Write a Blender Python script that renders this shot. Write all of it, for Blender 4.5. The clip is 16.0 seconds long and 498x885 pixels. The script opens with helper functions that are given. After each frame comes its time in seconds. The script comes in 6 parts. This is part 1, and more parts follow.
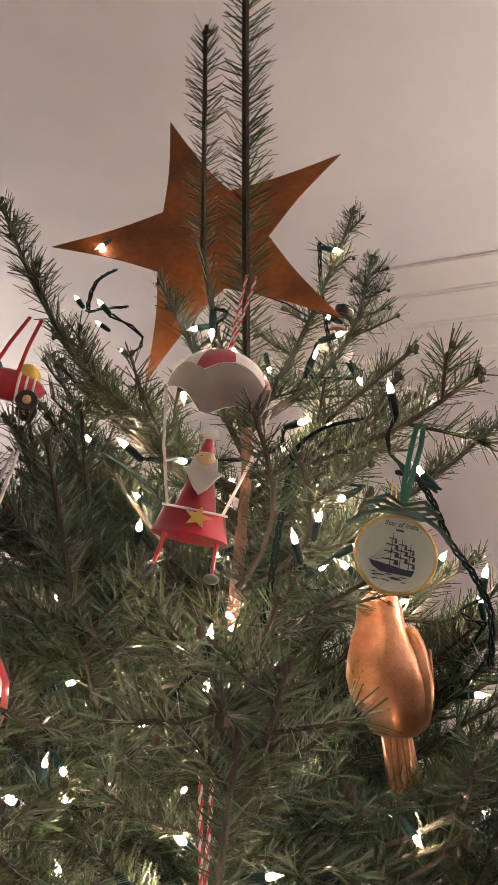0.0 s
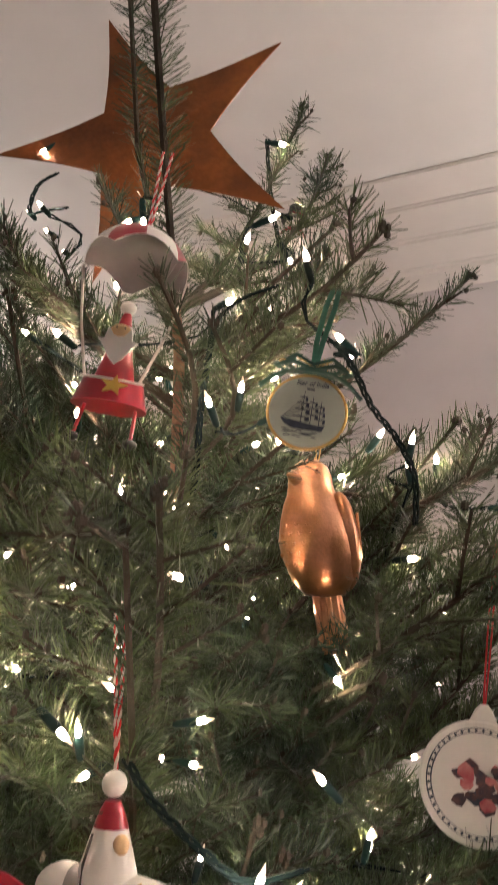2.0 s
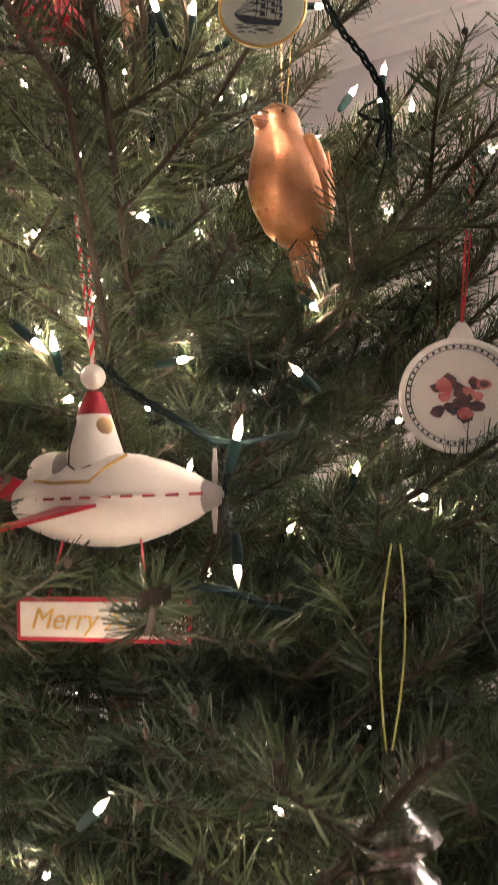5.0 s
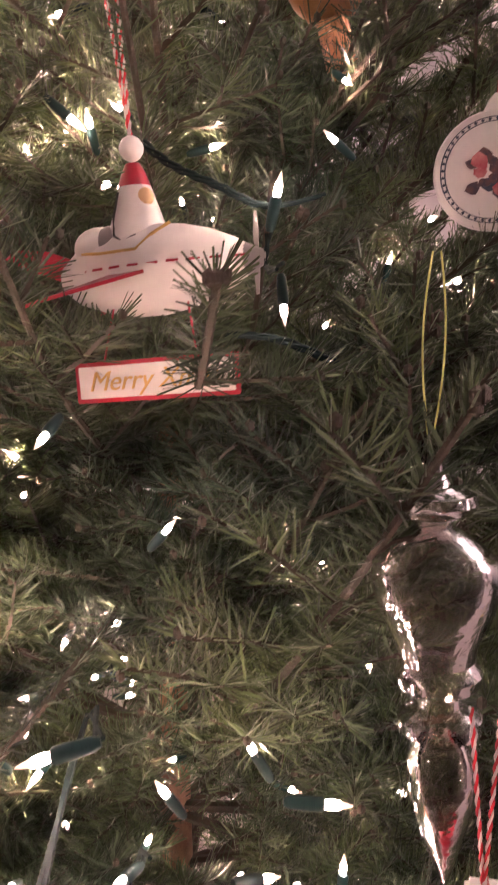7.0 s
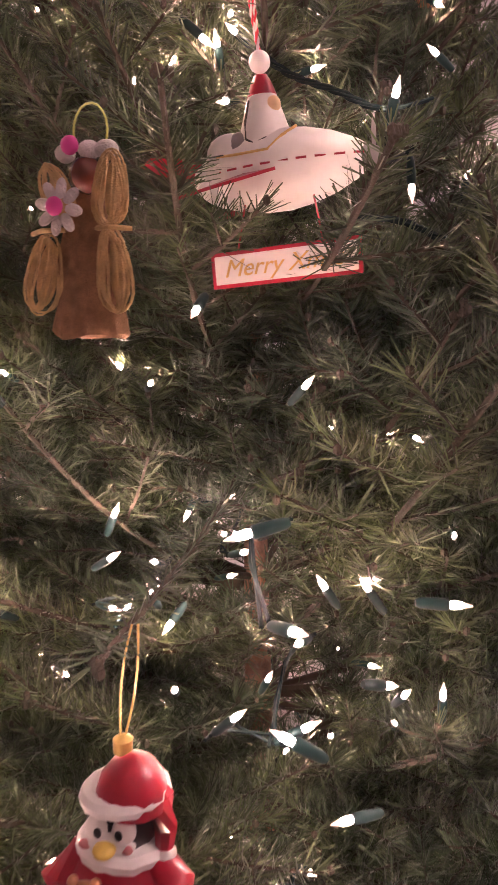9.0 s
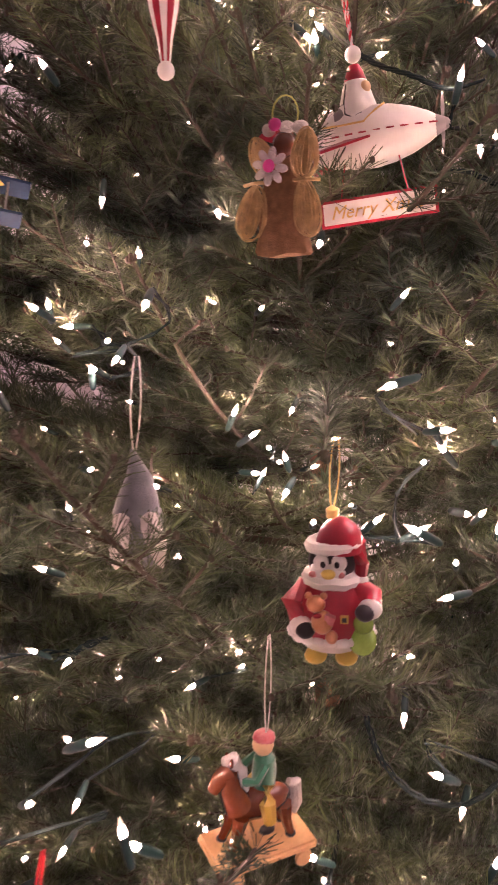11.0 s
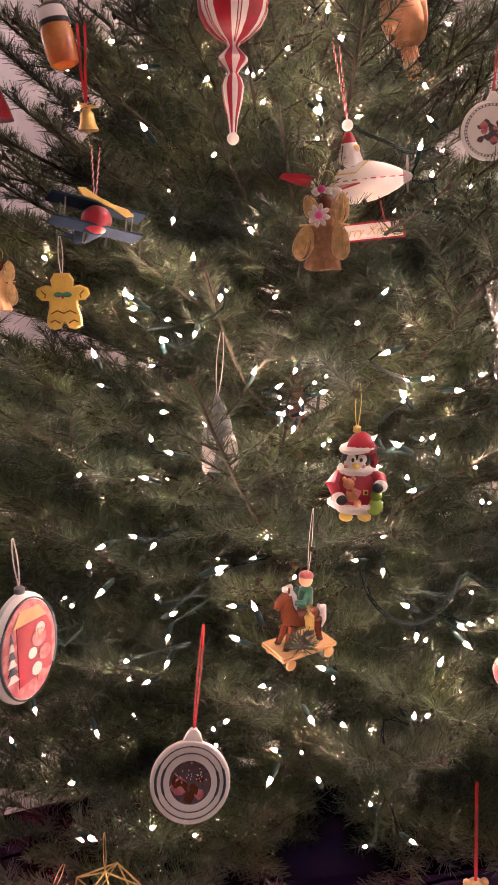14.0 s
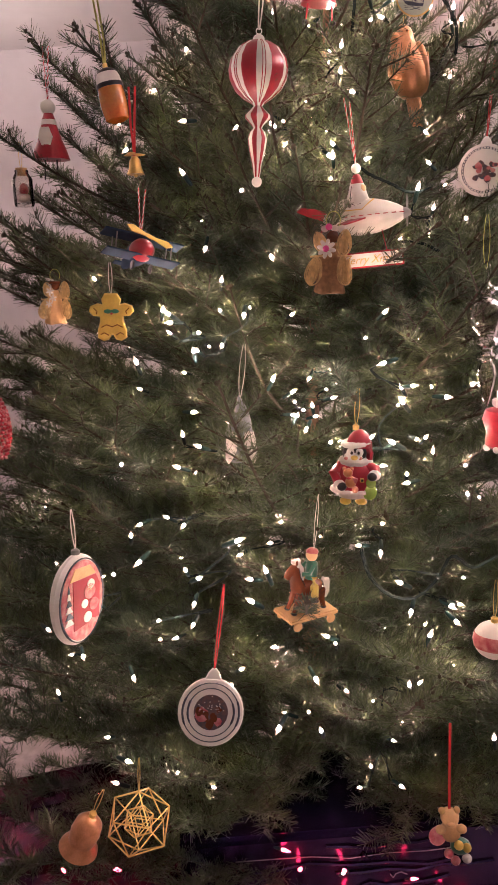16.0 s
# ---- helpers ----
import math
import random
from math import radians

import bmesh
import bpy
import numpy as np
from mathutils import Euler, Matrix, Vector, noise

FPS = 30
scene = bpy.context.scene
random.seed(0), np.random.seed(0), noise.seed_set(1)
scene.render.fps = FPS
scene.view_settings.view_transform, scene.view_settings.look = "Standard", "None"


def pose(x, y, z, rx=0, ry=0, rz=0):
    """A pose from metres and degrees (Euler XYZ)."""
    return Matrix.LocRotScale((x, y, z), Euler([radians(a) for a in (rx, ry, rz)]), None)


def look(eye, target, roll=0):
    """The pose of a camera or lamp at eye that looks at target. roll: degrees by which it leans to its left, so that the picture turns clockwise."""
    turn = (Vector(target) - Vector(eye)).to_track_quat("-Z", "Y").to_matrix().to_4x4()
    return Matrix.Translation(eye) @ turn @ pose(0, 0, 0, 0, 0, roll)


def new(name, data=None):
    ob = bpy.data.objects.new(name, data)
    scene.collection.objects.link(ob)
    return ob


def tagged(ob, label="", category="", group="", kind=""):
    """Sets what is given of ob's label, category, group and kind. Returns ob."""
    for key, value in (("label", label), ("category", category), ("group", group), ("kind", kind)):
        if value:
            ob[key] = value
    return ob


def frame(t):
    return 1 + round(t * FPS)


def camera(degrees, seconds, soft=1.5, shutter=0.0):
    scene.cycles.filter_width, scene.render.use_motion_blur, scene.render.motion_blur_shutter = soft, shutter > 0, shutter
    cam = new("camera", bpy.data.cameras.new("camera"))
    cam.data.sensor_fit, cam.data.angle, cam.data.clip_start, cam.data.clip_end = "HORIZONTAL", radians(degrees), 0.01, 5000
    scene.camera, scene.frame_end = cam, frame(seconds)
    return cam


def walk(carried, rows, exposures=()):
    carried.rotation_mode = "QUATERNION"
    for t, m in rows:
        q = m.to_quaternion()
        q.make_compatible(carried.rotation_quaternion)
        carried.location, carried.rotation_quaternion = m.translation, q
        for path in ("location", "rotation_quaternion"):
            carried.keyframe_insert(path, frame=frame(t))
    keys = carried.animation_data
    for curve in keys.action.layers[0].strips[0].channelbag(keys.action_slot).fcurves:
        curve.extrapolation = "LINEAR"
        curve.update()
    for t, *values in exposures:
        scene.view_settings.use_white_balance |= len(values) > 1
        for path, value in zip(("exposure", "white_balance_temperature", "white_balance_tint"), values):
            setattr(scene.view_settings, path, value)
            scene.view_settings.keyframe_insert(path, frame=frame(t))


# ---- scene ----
cam = camera(37.7, 16.0, shutter=0.5)
PATH = [
    (0, (0.02, -0.425, 1.724), (-0.306, 1.427, 2.405), 7.8),
    (0.5, (0.025, -0.427, 1.721), (-0.305, 1.429, 2.388), 7.5),
    (1, (0.037, -0.428, 1.713), (-0.295, 1.437, 2.355), 7.1),
    (1.5, (0.06, -0.424, 1.701), (-0.278, 1.455, 2.298), 6.4),
    (2, (0.077, -0.412, 1.685), (-0.272, 1.483, 2.222), 5.3),
    (2.5, (0.072, -0.398, 1.653), (-0.287, 1.515, 2.111), 4.4),
    (3, (0.071, -0.389, 1.638), (-0.296, 1.537, 2.031), 3.7),
    (3.5, (0.075, -0.383, 1.624), (-0.295, 1.557, 1.935), 2.8),
    (4, (0.089, -0.379, 1.602), (-0.268, 1.572, 1.858), 2.0),
    (4.2, (0.094, -0.378, 1.596), (-0.259, 1.577, 1.83), 1.7),
    (6.3, (0.092, -0.392, 1.537), (-0.236, 1.577, 1.407), -0.3),
    (6.5, (0.092, -0.393, 1.533), (-0.259, 1.569, 1.369), -0.9),
    (7, (0.088, -0.401, 1.523), (-0.313, 1.545, 1.292), -1.3),
    (7.5, (0.085, -0.406, 1.511), (-0.362, 1.523, 1.231), -1.5),
    (8, (0.08, -0.416, 1.488), (-0.433, 1.501, 1.238), -2.7),
    (8.5, (0.052, -0.447, 1.481), (-0.389, 1.483, 1.199), -2.0),
    (8.7, (0.048, -0.455, 1.481), (-0.39, 1.475, 1.192), -1.9),
    (10.8, (-0.004, -0.607, 1.455), (-0.405, 1.318, 1.088), -4.0),
    (11, (-0.019, -0.624, 1.457), (-0.39, 1.304, 1.077), -4.0),
    (11.5, (-0.061, -0.672, 1.467), (-0.344, 1.264, 1.052), -4.0),
    (12, (-0.095, -0.716, 1.47), (-0.285, 1.227, 1.036), -3.8),
    (12.5, (-0.121, -0.754, 1.464), (-0.248, 1.192, 1.019), -3.7),
    (13, (-0.126, -0.783, 1.468), (-0.213, 1.162, 1.011), -3.4),
    (13.5, (-0.114, -0.825, 1.475), (-0.191, 1.118, 1.008), -3.1),
    (14, (-0.11, -0.869, 1.488), (-0.206, 1.072, 1.013), -2.8),
    (14.5, (-0.099, -0.904, 1.494), (-0.219, 1.037, 1.027), -2.6),
    (15, (-0.094, -0.942, 1.499), (-0.235, 0.999, 1.038), -2.5),
    (15.5, (-0.091, -0.973, 1.501), (-0.249, 0.969, 1.051), -2.4),
    (16, (-0.093, -0.991, 1.501), (-0.263, 0.952, 1.056), -2.3),
]
walk(cam, [(t, look(eye, target, roll)) for t, eye, target, roll in PATH],
     exposures=[(0, -0.05, 6500, 6), (4.2, -0.08, 6500, 0), (6.3, 0.17, 6600, 24), (8.7, 0.16, 6800, 40), (10.8, 0.26, 6900, 44), (13.5, 0.32, 6800, 31), (16, 0.34, 6700, 23)])

# ---- light ----
world = bpy.data.worlds.new("room_air")
scene.world = world
world.use_nodes = True
world.node_tree.nodes["Background"].inputs[0].default_value = (1.0, 0.86, 0.78, 1)
world.node_tree.nodes["Background"].inputs[1].default_value = 0.03

# trunk line and the half-width of the crown at a height
TRUNK = [(-0.10, 0.16, 0.30), (-0.10, 0.15, 0.80), (-0.09, 0.14, 1.30), (-0.08, 0.13, 1.62), (-0.065, 0.09, 1.78),
         (-0.060, 0.04, 1.87), (-0.070, -0.04, 2.02), (-0.078, -0.10, 2.14), (-0.080, -0.13, 2.20)]
FLOOR, CEIL = 0.25, 2.62


def trunk_at(z):
    for a, b in zip(TRUNK, TRUNK[1:]):
        if z <= b[2]:
            k = (z - a[2]) / (b[2] - a[2])
            return Vector(a).lerp(Vector(b), max(0, k))
    return Vector(TRUNK[-1])


def spread(z):
    return 0.55 - 0.37 * (z - 1.0) if z > 0.8 else 0.624 - 0.2 * (0.8 - z)


# ---- materials ----
def mat(name, color, rough=0.5, metal=0.0, vary=0.15, scale=60.0, bump=0.0, spec=0.5, random_by=None, second=None,
        clear=0.0, trans=0.0, coat=0.0, sheen=0.0):
    """A surface with broad stains and fine grain; second: the colour of the stains."""
    m = bpy.data.materials.new(name)
    m.use_nodes = True
    nt = m.node_tree
    b = nt.nodes["Principled BSDF"]
    b.inputs["Roughness"].default_value = rough
    b.inputs["Metallic"].default_value = metal
    b.inputs["Specular IOR Level"].default_value = spec
    b.inputs["Transmission Weight"].default_value = clear
    b.inputs["Coat Weight"].default_value = coat
    b.inputs["Coat Roughness"].default_value = 0.08
    b.inputs["Sheen Weight"].default_value = sheen
    tc = nt.nodes.new("ShaderNodeTexCoord")
    n1, n2 = nt.nodes.new("ShaderNodeTexNoise"), nt.nodes.new("ShaderNodeTexNoise")
    for n, s, d in ((n1, scale, 4), (n2, scale * 9, 2)):
        n.inputs["Scale"].default_value, n.inputs["Detail"].default_value = s, d
        nt.links.new(tc.outputs["Object"], n.inputs["Vector"])
    ramp = nt.nodes.new("ShaderNodeValToRGB")
    ramp.color_ramp.elements[0].position, ramp.color_ramp.elements[1].position = 0.35, 0.68
    low = second or tuple(c * (1 - 2 * vary) for c in color)
    ramp.color_ramp.elements[0].color = (*low, 1)
    ramp.color_ramp.elements[1].color = (*color, 1)
    nt.links.new(n1.outputs["Fac"], ramp.inputs["Fac"])
    out = ramp.outputs["Color"]
    fine = nt.nodes.new("ShaderNodeHueSaturation")
    mr = nt.nodes.new("ShaderNodeMapRange")
    mr.inputs["To Min"].default_value, mr.inputs["To Max"].default_value = 1 - vary, 1 + vary
    nt.links.new(n2.outputs["Fac"], mr.inputs["Value"])
    nt.links.new(mr.outputs["Result"], fine.inputs["Value"])
    nt.links.new(out, fine.inputs["Color"])
    out = fine.outputs["Color"]
    if random_by:
        src = nt.nodes.new("ShaderNodeNewGeometry" if random_by == "island" else "ShaderNodeObjectInfo")
        r = nt.nodes.new("ShaderNodeMapRange")
        r.inputs["To Min"].default_value, r.inputs["To Max"].default_value = 0.45, 1.6
        nt.links.new(src.outputs["Random Per Island" if random_by == "island" else "Random"], r.inputs["Value"])
        h = nt.nodes.new("ShaderNodeHueSaturation")
        nt.links.new(r.outputs["Result"], h.inputs["Value"])
        nt.links.new(out, h.inputs["Color"])
        out = h.outputs["Color"]
    nt.links.new(out, b.inputs["Base Color"])
    if bump:
        bp = nt.nodes.new("ShaderNodeBump")
        bp.inputs["Strength"].default_value, bp.inputs["Distance"].default_value = bump, 0.002
        nt.links.new(n2.outputs["Fac"], bp.inputs["Height"])
        nt.links.new(bp.outputs["Normal"], b.inputs["Normal"])
    if trans:
        tl, mix = nt.nodes.new("ShaderNodeBsdfTranslucent"), nt.nodes.new("ShaderNodeMixShader")
        nt.links.new(out, tl.inputs["Color"])
        mix.inputs["Fac"].default_value = trans
        nt.links.new(b.outputs["BSDF"], mix.inputs[1])
        nt.links.new(tl.outputs["BSDF"], mix.inputs[2])
        nt.links.new(mix.outputs["Shader"], nt.nodes["Material Output"].inputs["Surface"])
    return m


def glow(name, color, strength):
    m = bpy.data.materials.new(name)
    m.use_nodes = True
    b = m.node_tree.nodes["Principled BSDF"]
    b.inputs["Base Color"].default_value = (0.9, 0.85, 0.8, 1)
    b.inputs["Emission Color"].default_value = (*color, 1)
    b.inputs["Emission Strength"].default_value = strength
    return m


NEEDLE = mat("fir_needles", (0.080, 0.108, 0.044), 0.36, vary=0.25, scale=9, random_by="island", second=(0.028, 0.050, 0.028), trans=0.2)
BARK = mat("fir_bark", (0.30, 0.165, 0.105), 0.85, vary=0.3, scale=70, bump=0.7, second=(0.16, 0.090, 0.060))
TWIG = mat("twig_bark", (0.050, 0.032, 0.020), 0.8, vary=0.25, scale=90, bump=0.5, second=(0.030, 0.027, 0.014))
BULB = glow("lit_bulb", (1.0, 0.69, 0.53), 1.0)


def filament(m, peak, rest):
    """The glow is strongest round the filament, low in the bulb, and fades to the tip."""
    nt = m.node_tree
    tc, sep = nt.nodes.new("ShaderNodeTexCoord"), nt.nodes.new("ShaderNodeSeparateXYZ")
    ramp = nt.nodes.new("ShaderNodeMapRange")
    ramp.interpolation_type = "SMOOTHSTEP"
    for key, v in (("From Min", 0.0032), ("From Max", 0.0062), ("To Min", peak), ("To Max", rest)):
        ramp.inputs[key].default_value = v
    nt.links.new(tc.outputs["Object"], sep.inputs["Vector"])
    nt.links.new(sep.outputs["Z"], ramp.inputs["Value"])
    nt.links.new(ramp.outputs["Result"], nt.nodes["Principled BSDF"].inputs["Emission Strength"])


filament(BULB, 700, 0.75)
RED_BULB = glow("lit_red_bulb", (1.0, 0.04, 0.07), 45)
WIRE = mat("green_wire", (0.005, 0.015, 0.016), 0.75, vary=0.1, spec=0.15)
SOCKET = mat("green_socket", (0.006, 0.026, 0.025), 0.55, vary=0.12, spec=0.2, random_by="object")
PLASTER = mat("ceiling_plaster", (0.80, 0.765, 0.75), 0.9, vary=0.04, scale=1.6, bump=0.1)
WALLS = mat("wall_paint", (0.68, 0.63, 0.64), 0.85, vary=0.04, scale=2, bump=0.1)
TRIM = mat("trim_paint", (0.78, 0.73, 0.70), 0.5, vary=0.03, scale=3)
CARPET = mat("carpet", (0.50, 0.42, 0.40), 0.95, vary=0.12, scale=40, bump=0.6)
RUST = mat("rusted_copper", (0.30, 0.105, 0.028), 0.46, metal=0.6, vary=0.3, scale=16, bump=0.35, second=(0.13, 0.046, 0.018))
WHITE = mat("white_enamel", (0.80, 0.78, 0.74), 0.28, vary=0.04, scale=40)
CREAM = mat("cream_porcelain", (0.66, 0.72, 0.60), 0.25, vary=0.04, scale=40)
RED = mat("red_enamel", (0.40, 0.012, 0.030), 0.28, vary=0.12, scale=50, coat=0.5)
GREY = mat("bare_tin", (0.235, 0.222, 0.22), 0.5, metal=0.1, vary=0.08, scale=30)
SKIN = mat("peach_paint", (0.78, 0.55, 0.30), 0.4, vary=0.05)
BLACK = mat("black_paint", (0.015, 0.014, 0.016), 0.35, vary=0.1)
NAVY = mat("ink_blue", (0.055, 0.075, 0.115), 0.4, vary=0.2, scale=300)
GOLD = mat("gold_metal", (0.80, 0.55, 0.20), 0.3, metal=1.0, vary=0.12, scale=80)
YELLOW = mat("yellow_paint", (0.72, 0.50, 0.10), 0.45, vary=0.12, scale=60)
GREEN = mat("green_satin", (0.012, 0.16, 0.095), 0.35, vary=0.15, scale=90, sheen=0.3)
DARKGREEN = mat("dark_green_velvet", (0.010, 0.085, 0.070), 0.5, vary=0.2, scale=90, sheen=0.3)
REDRIB = mat("red_ribbon", (0.62, 0.020, 0.030), 0.4, vary=0.1, scale=90)
COPPER = mat("copper_glass", (0.72, 0.36, 0.22), 0.28, metal=0.95, vary=0.18, scale=60, bump=0.10, second=(0.50, 0.24, 0.12))


def thin_glass(name, tint):
    """Thin blown glass: light goes straight through its walls, and its wavy skin mirrors the lamps."""
    m = bpy.data.materials.new(name)
    m.use_nodes = True
    nt = m.node_tree
    nt.nodes.remove(nt.nodes["Principled BSDF"])
    see, gloss, mix = nt.nodes.new("ShaderNodeBsdfTransparent"), nt.nodes.new("ShaderNodeBsdfGlossy"), nt.nodes.new("ShaderNodeMixShader")
    fr, tc, noise, bump = nt.nodes.new("ShaderNodeFresnel"), nt.nodes.new("ShaderNodeTexCoord"), nt.nodes.new("ShaderNodeTexNoise"), nt.nodes.new("ShaderNodeBump")
    see.inputs["Color"].default_value = (*tint, 1)
    gloss.inputs["Roughness"].default_value = 0.09
    fr.inputs["IOR"].default_value = 1.32
    noise.inputs["Scale"].default_value = 150
    bump.inputs["Strength"].default_value, bump.inputs["Distance"].default_value = 0.3, 0.002
    nt.links.new(tc.outputs["Object"], noise.inputs["Vector"])
    nt.links.new(noise.outputs["Fac"], bump.inputs["Height"])
    nt.links.new(bump.outputs["Normal"], gloss.inputs["Normal"])
    nt.links.new(bump.outputs["Normal"], fr.inputs["Normal"])
    nt.links.new(fr.outputs["Fac"], mix.inputs["Fac"])
    nt.links.new(see.outputs["BSDF"], mix.inputs[1])
    nt.links.new(gloss.outputs["BSDF"], mix.inputs[2])
    nt.links.new(mix.outputs["Shader"], nt.nodes["Material Output"].inputs["Surface"])
    return m


CLEAR = thin_glass("clear_glass", (0.97, 0.95, 0.93))
RAFFIA = mat("raffia_straw", (0.72, 0.49, 0.22), 0.6, vary=0.2, scale=150, bump=0.4)
BURLAP = mat("burlap", (0.40, 0.22, 0.11), 0.9, vary=0.2, scale=160, bump=0.6)
PINK = mat("pink_paint", (0.70, 0.06, 0.30), 0.5, vary=0.1)
TAN = mat("pale_wood", (0.70, 0.42, 0.19), 0.5, vary=0.12, scale=60)
BROWN = mat("glossy_brown", (0.17, 0.045, 0.018), 0.18, vary=0.15, scale=50, coat=0.5)
FELT = mat("grey_felt", (0.20, 0.22, 0.24), 0.95, vary=0.15, scale=120, bump=0.4, sheen=0.4)
WOOL = mat("white_wool", (0.75, 0.71, 0.68), 0.95, vary=0.1, scale=120, bump=0.8)
BLUE = mat("blue_tin", (0.016, 0.046, 0.095), 0.75, spec=0.15, metal=0.0, vary=0.2, scale=40)
AMBER = mat("amber_glass", (0.48, 0.20, 0.04), 0.12, vary=0.2, scale=40, second=(0.45, 0.10, 0.02), coat=0.8)
LIME = mat("lime_paint", (0.30, 0.50, 0.10), 0.25, vary=0.15, scale=60, coat=0.4)
FOIL = mat("dark_foil_wrap", (0.050, 0.020, 0.085), 0.22, metal=0.7, vary=0.4, scale=30, second=(0.012, 0.012, 0.055))
ROSE = mat("rose_paint", (0.60, 0.27, 0.25), 0.3, vary=0.25, scale=140, second=(0.42, 0.06, 0.08))
SEPIA = mat("dark_print", (0.14, 0.07, 0.06), 0.35, vary=0.4, scale=260, second=(0.05, 0.04, 0.06))
PALEGREEN = mat("pale_green_thread", (0.46, 0.48, 0.12), 0.5, vary=0.1)
CORD = mat("white_cord", (0.72, 0.66, 0.62), 0.8, vary=0.1, scale=300)


# ---- mesh tools ----
class Shape:
    """Collects forms into one mesh; each form has a material slot."""

    def __init__(self, *materials):
        self.v, self.f, self.mi, self.materials = [], [], [], materials

    def add(self, verts, faces, slot=0, m=None):
        base = len(self.v)
        self.v += [tuple(m @ Vector(p)) if m else tuple(p) for p in verts]
        self.f += [[base + i for i in f] for f in faces]
        self.mi += [slot] * len(faces)
        return self

    def lathe(self, profile, slot=0, m=None, seg=20, squash=1.0):
        v = [(r * math.cos(2 * math.pi * k / seg), squash * r * math.sin(2 * math.pi * k / seg), z) for r, z in profile for k in range(seg)]
        f = [[i * seg + k, i * seg + (k + 1) % seg, (i + 1) * seg + (k + 1) % seg, (i + 1) * seg + k]
             for i in range(len(profile) - 1) for k in range(seg)]
        if profile[0][0] > 1e-5:
            f.append(list(range(seg))[::-1])
        if profile[-1][0] > 1e-5:
            f.append([(len(profile) - 1) * seg + k for k in range(seg)])
        return self.add(v, f, slot, m)

    def ball(self, x, y, z, rx, ry=None, rz=None, slot=0, m=None, seg=14, rings=8):
        ry, rz = ry or rx, rz or rx
        prof = [(max(1e-6, math.sin(math.pi * i / rings)), -math.cos(math.pi * i / rings)) for i in range(rings + 1)]
        mm = Matrix.Translation((x, y, z)) @ Matrix.Diagonal((rx, ry, rz, 1))
        return self.lathe(prof, slot, (m @ mm) if m else mm, seg)

    def tube(self, pts, radius, slot=0, seg=6, flat=1.0):
        pts = [Vector(p) for p in pts]
        n, v = len(pts), []
        for i, p in enumerate(pts):
            d = (pts[min(i + 1, n - 1)] - pts[max(i - 1, 0)]).normalized()
            s = d.cross(Vector((0.13, 0.2, 1)) if abs(d.z) < 0.9 else Vector((0.1, 1, 0.05))).normalized()
            u = s.cross(d)
            r = radius[i] if isinstance(radius, (list, tuple)) else radius
            v += [p + r * (math.cos(2 * math.pi * k / seg) * s + flat * math.sin(2 * math.pi * k / seg) * u) for k in range(seg)]
        f = [[i * seg + k, i * seg + (k + 1) % seg, (i + 1) * seg + (k + 1) % seg, (i + 1) * seg + k] for i in range(n - 1) for k in range(seg)]
        f += [list(range(seg))[::-1], [(n - 1) * seg + k for k in range(seg)]]
        return self.add(v, f, slot)

    def box(self, x, y, z, sx, sy, sz, slot=0, m=None, bevel=0.1):
        """A box with its edges cut off by bevel of its smallest side."""
        b = bevel * min(sx, sy, sz)
        bm = bmesh.new()
        bmesh.ops.create_cube(bm, size=1)
        bmesh.ops.scale(bm, vec=(sx, sy, sz), verts=bm.verts)
        if b > 0:
            bmesh.ops.bevel(bm, geom=bm.edges[:], offset=b, segments=2, affect="EDGES")
        bmesh.ops.translate(bm, vec=(x, y, z), verts=bm.verts)
        bm.verts.index_update()
        self.add([p.co[:] for p in bm.verts], [[q.index for q in f.verts] for f in bm.faces], slot, m)
        bm.free()
        return self

    def plate(self, outline, y, depth, slot=0, m=None, edge=0.0):
        """A flat piece with that outline in x and z, its front at y; edge: the inset of its rounded rim."""
        n = len(outline)
        cx, cz = sum(p[0] for p in outline) / n, sum(p[1] for p in outline) / n
        def ring(inset, yy):
            out = []
            for x, z in outline:
                d = math.hypot(x - cx, z - cz) or 1
                k = max(0, 1 - inset / d)
                out.append((cx + (x - cx) * k, yy, cz + (z - cz) * k))
            return out
        rings = [ring(edge, y), ring(0, y + edge), ring(0, y + depth - edge), ring(edge, y + depth)]
        v = [p for r in rings for p in r]
        f = [[i * n + k, i * n + (k + 1) % n, (i + 1) * n + (k + 1) % n, (i + 1) * n + k] for i in range(3) for k in range(n)]
        v += [(cx, y, cz), (cx, y + depth, cz)]
        f += [[4 * n, (k + 1) % n, k] for k in range(n)] + [[4 * n + 1, 3 * n + k, 3 * n + (k + 1) % n] for k in range(n)]
        return self.add(v, f, slot, m)

    def mesh(self, name, smooth=True):
        me = bpy.data.meshes.new(name)
        me.from_pydata(self.v, [], self.f)
        for m in self.materials:
            me.materials.append(m)
        me.polygons.foreach_set("material_index", self.mi)
        if smooth:
            me.polygons.foreach_set("use_smooth", [True] * len(self.f))
            me.set_sharp_from_angle(angle=radians(38))
        me.update()
        return me


def thing(name, m, label, category, group="", kind=""):
    ob = new(name)
    ob.empty_display_size = 0.02
    ob.matrix_basis = m
    return tagged(ob, label, category, group, kind)


def part(name, shape, parent, label="", smooth=True):
    ob = new(name, shape if isinstance(shape, bpy.types.Mesh) else shape.mesh(name, smooth))
    ob.parent = parent
    return tagged(ob, label)


def solid(name, shape, m, label, category, group="", kind="", smooth=True):
    ob = new(name, shape.mesh(name, smooth))
    ob.matrix_basis = m
    return tagged(ob, label, category, group, kind)


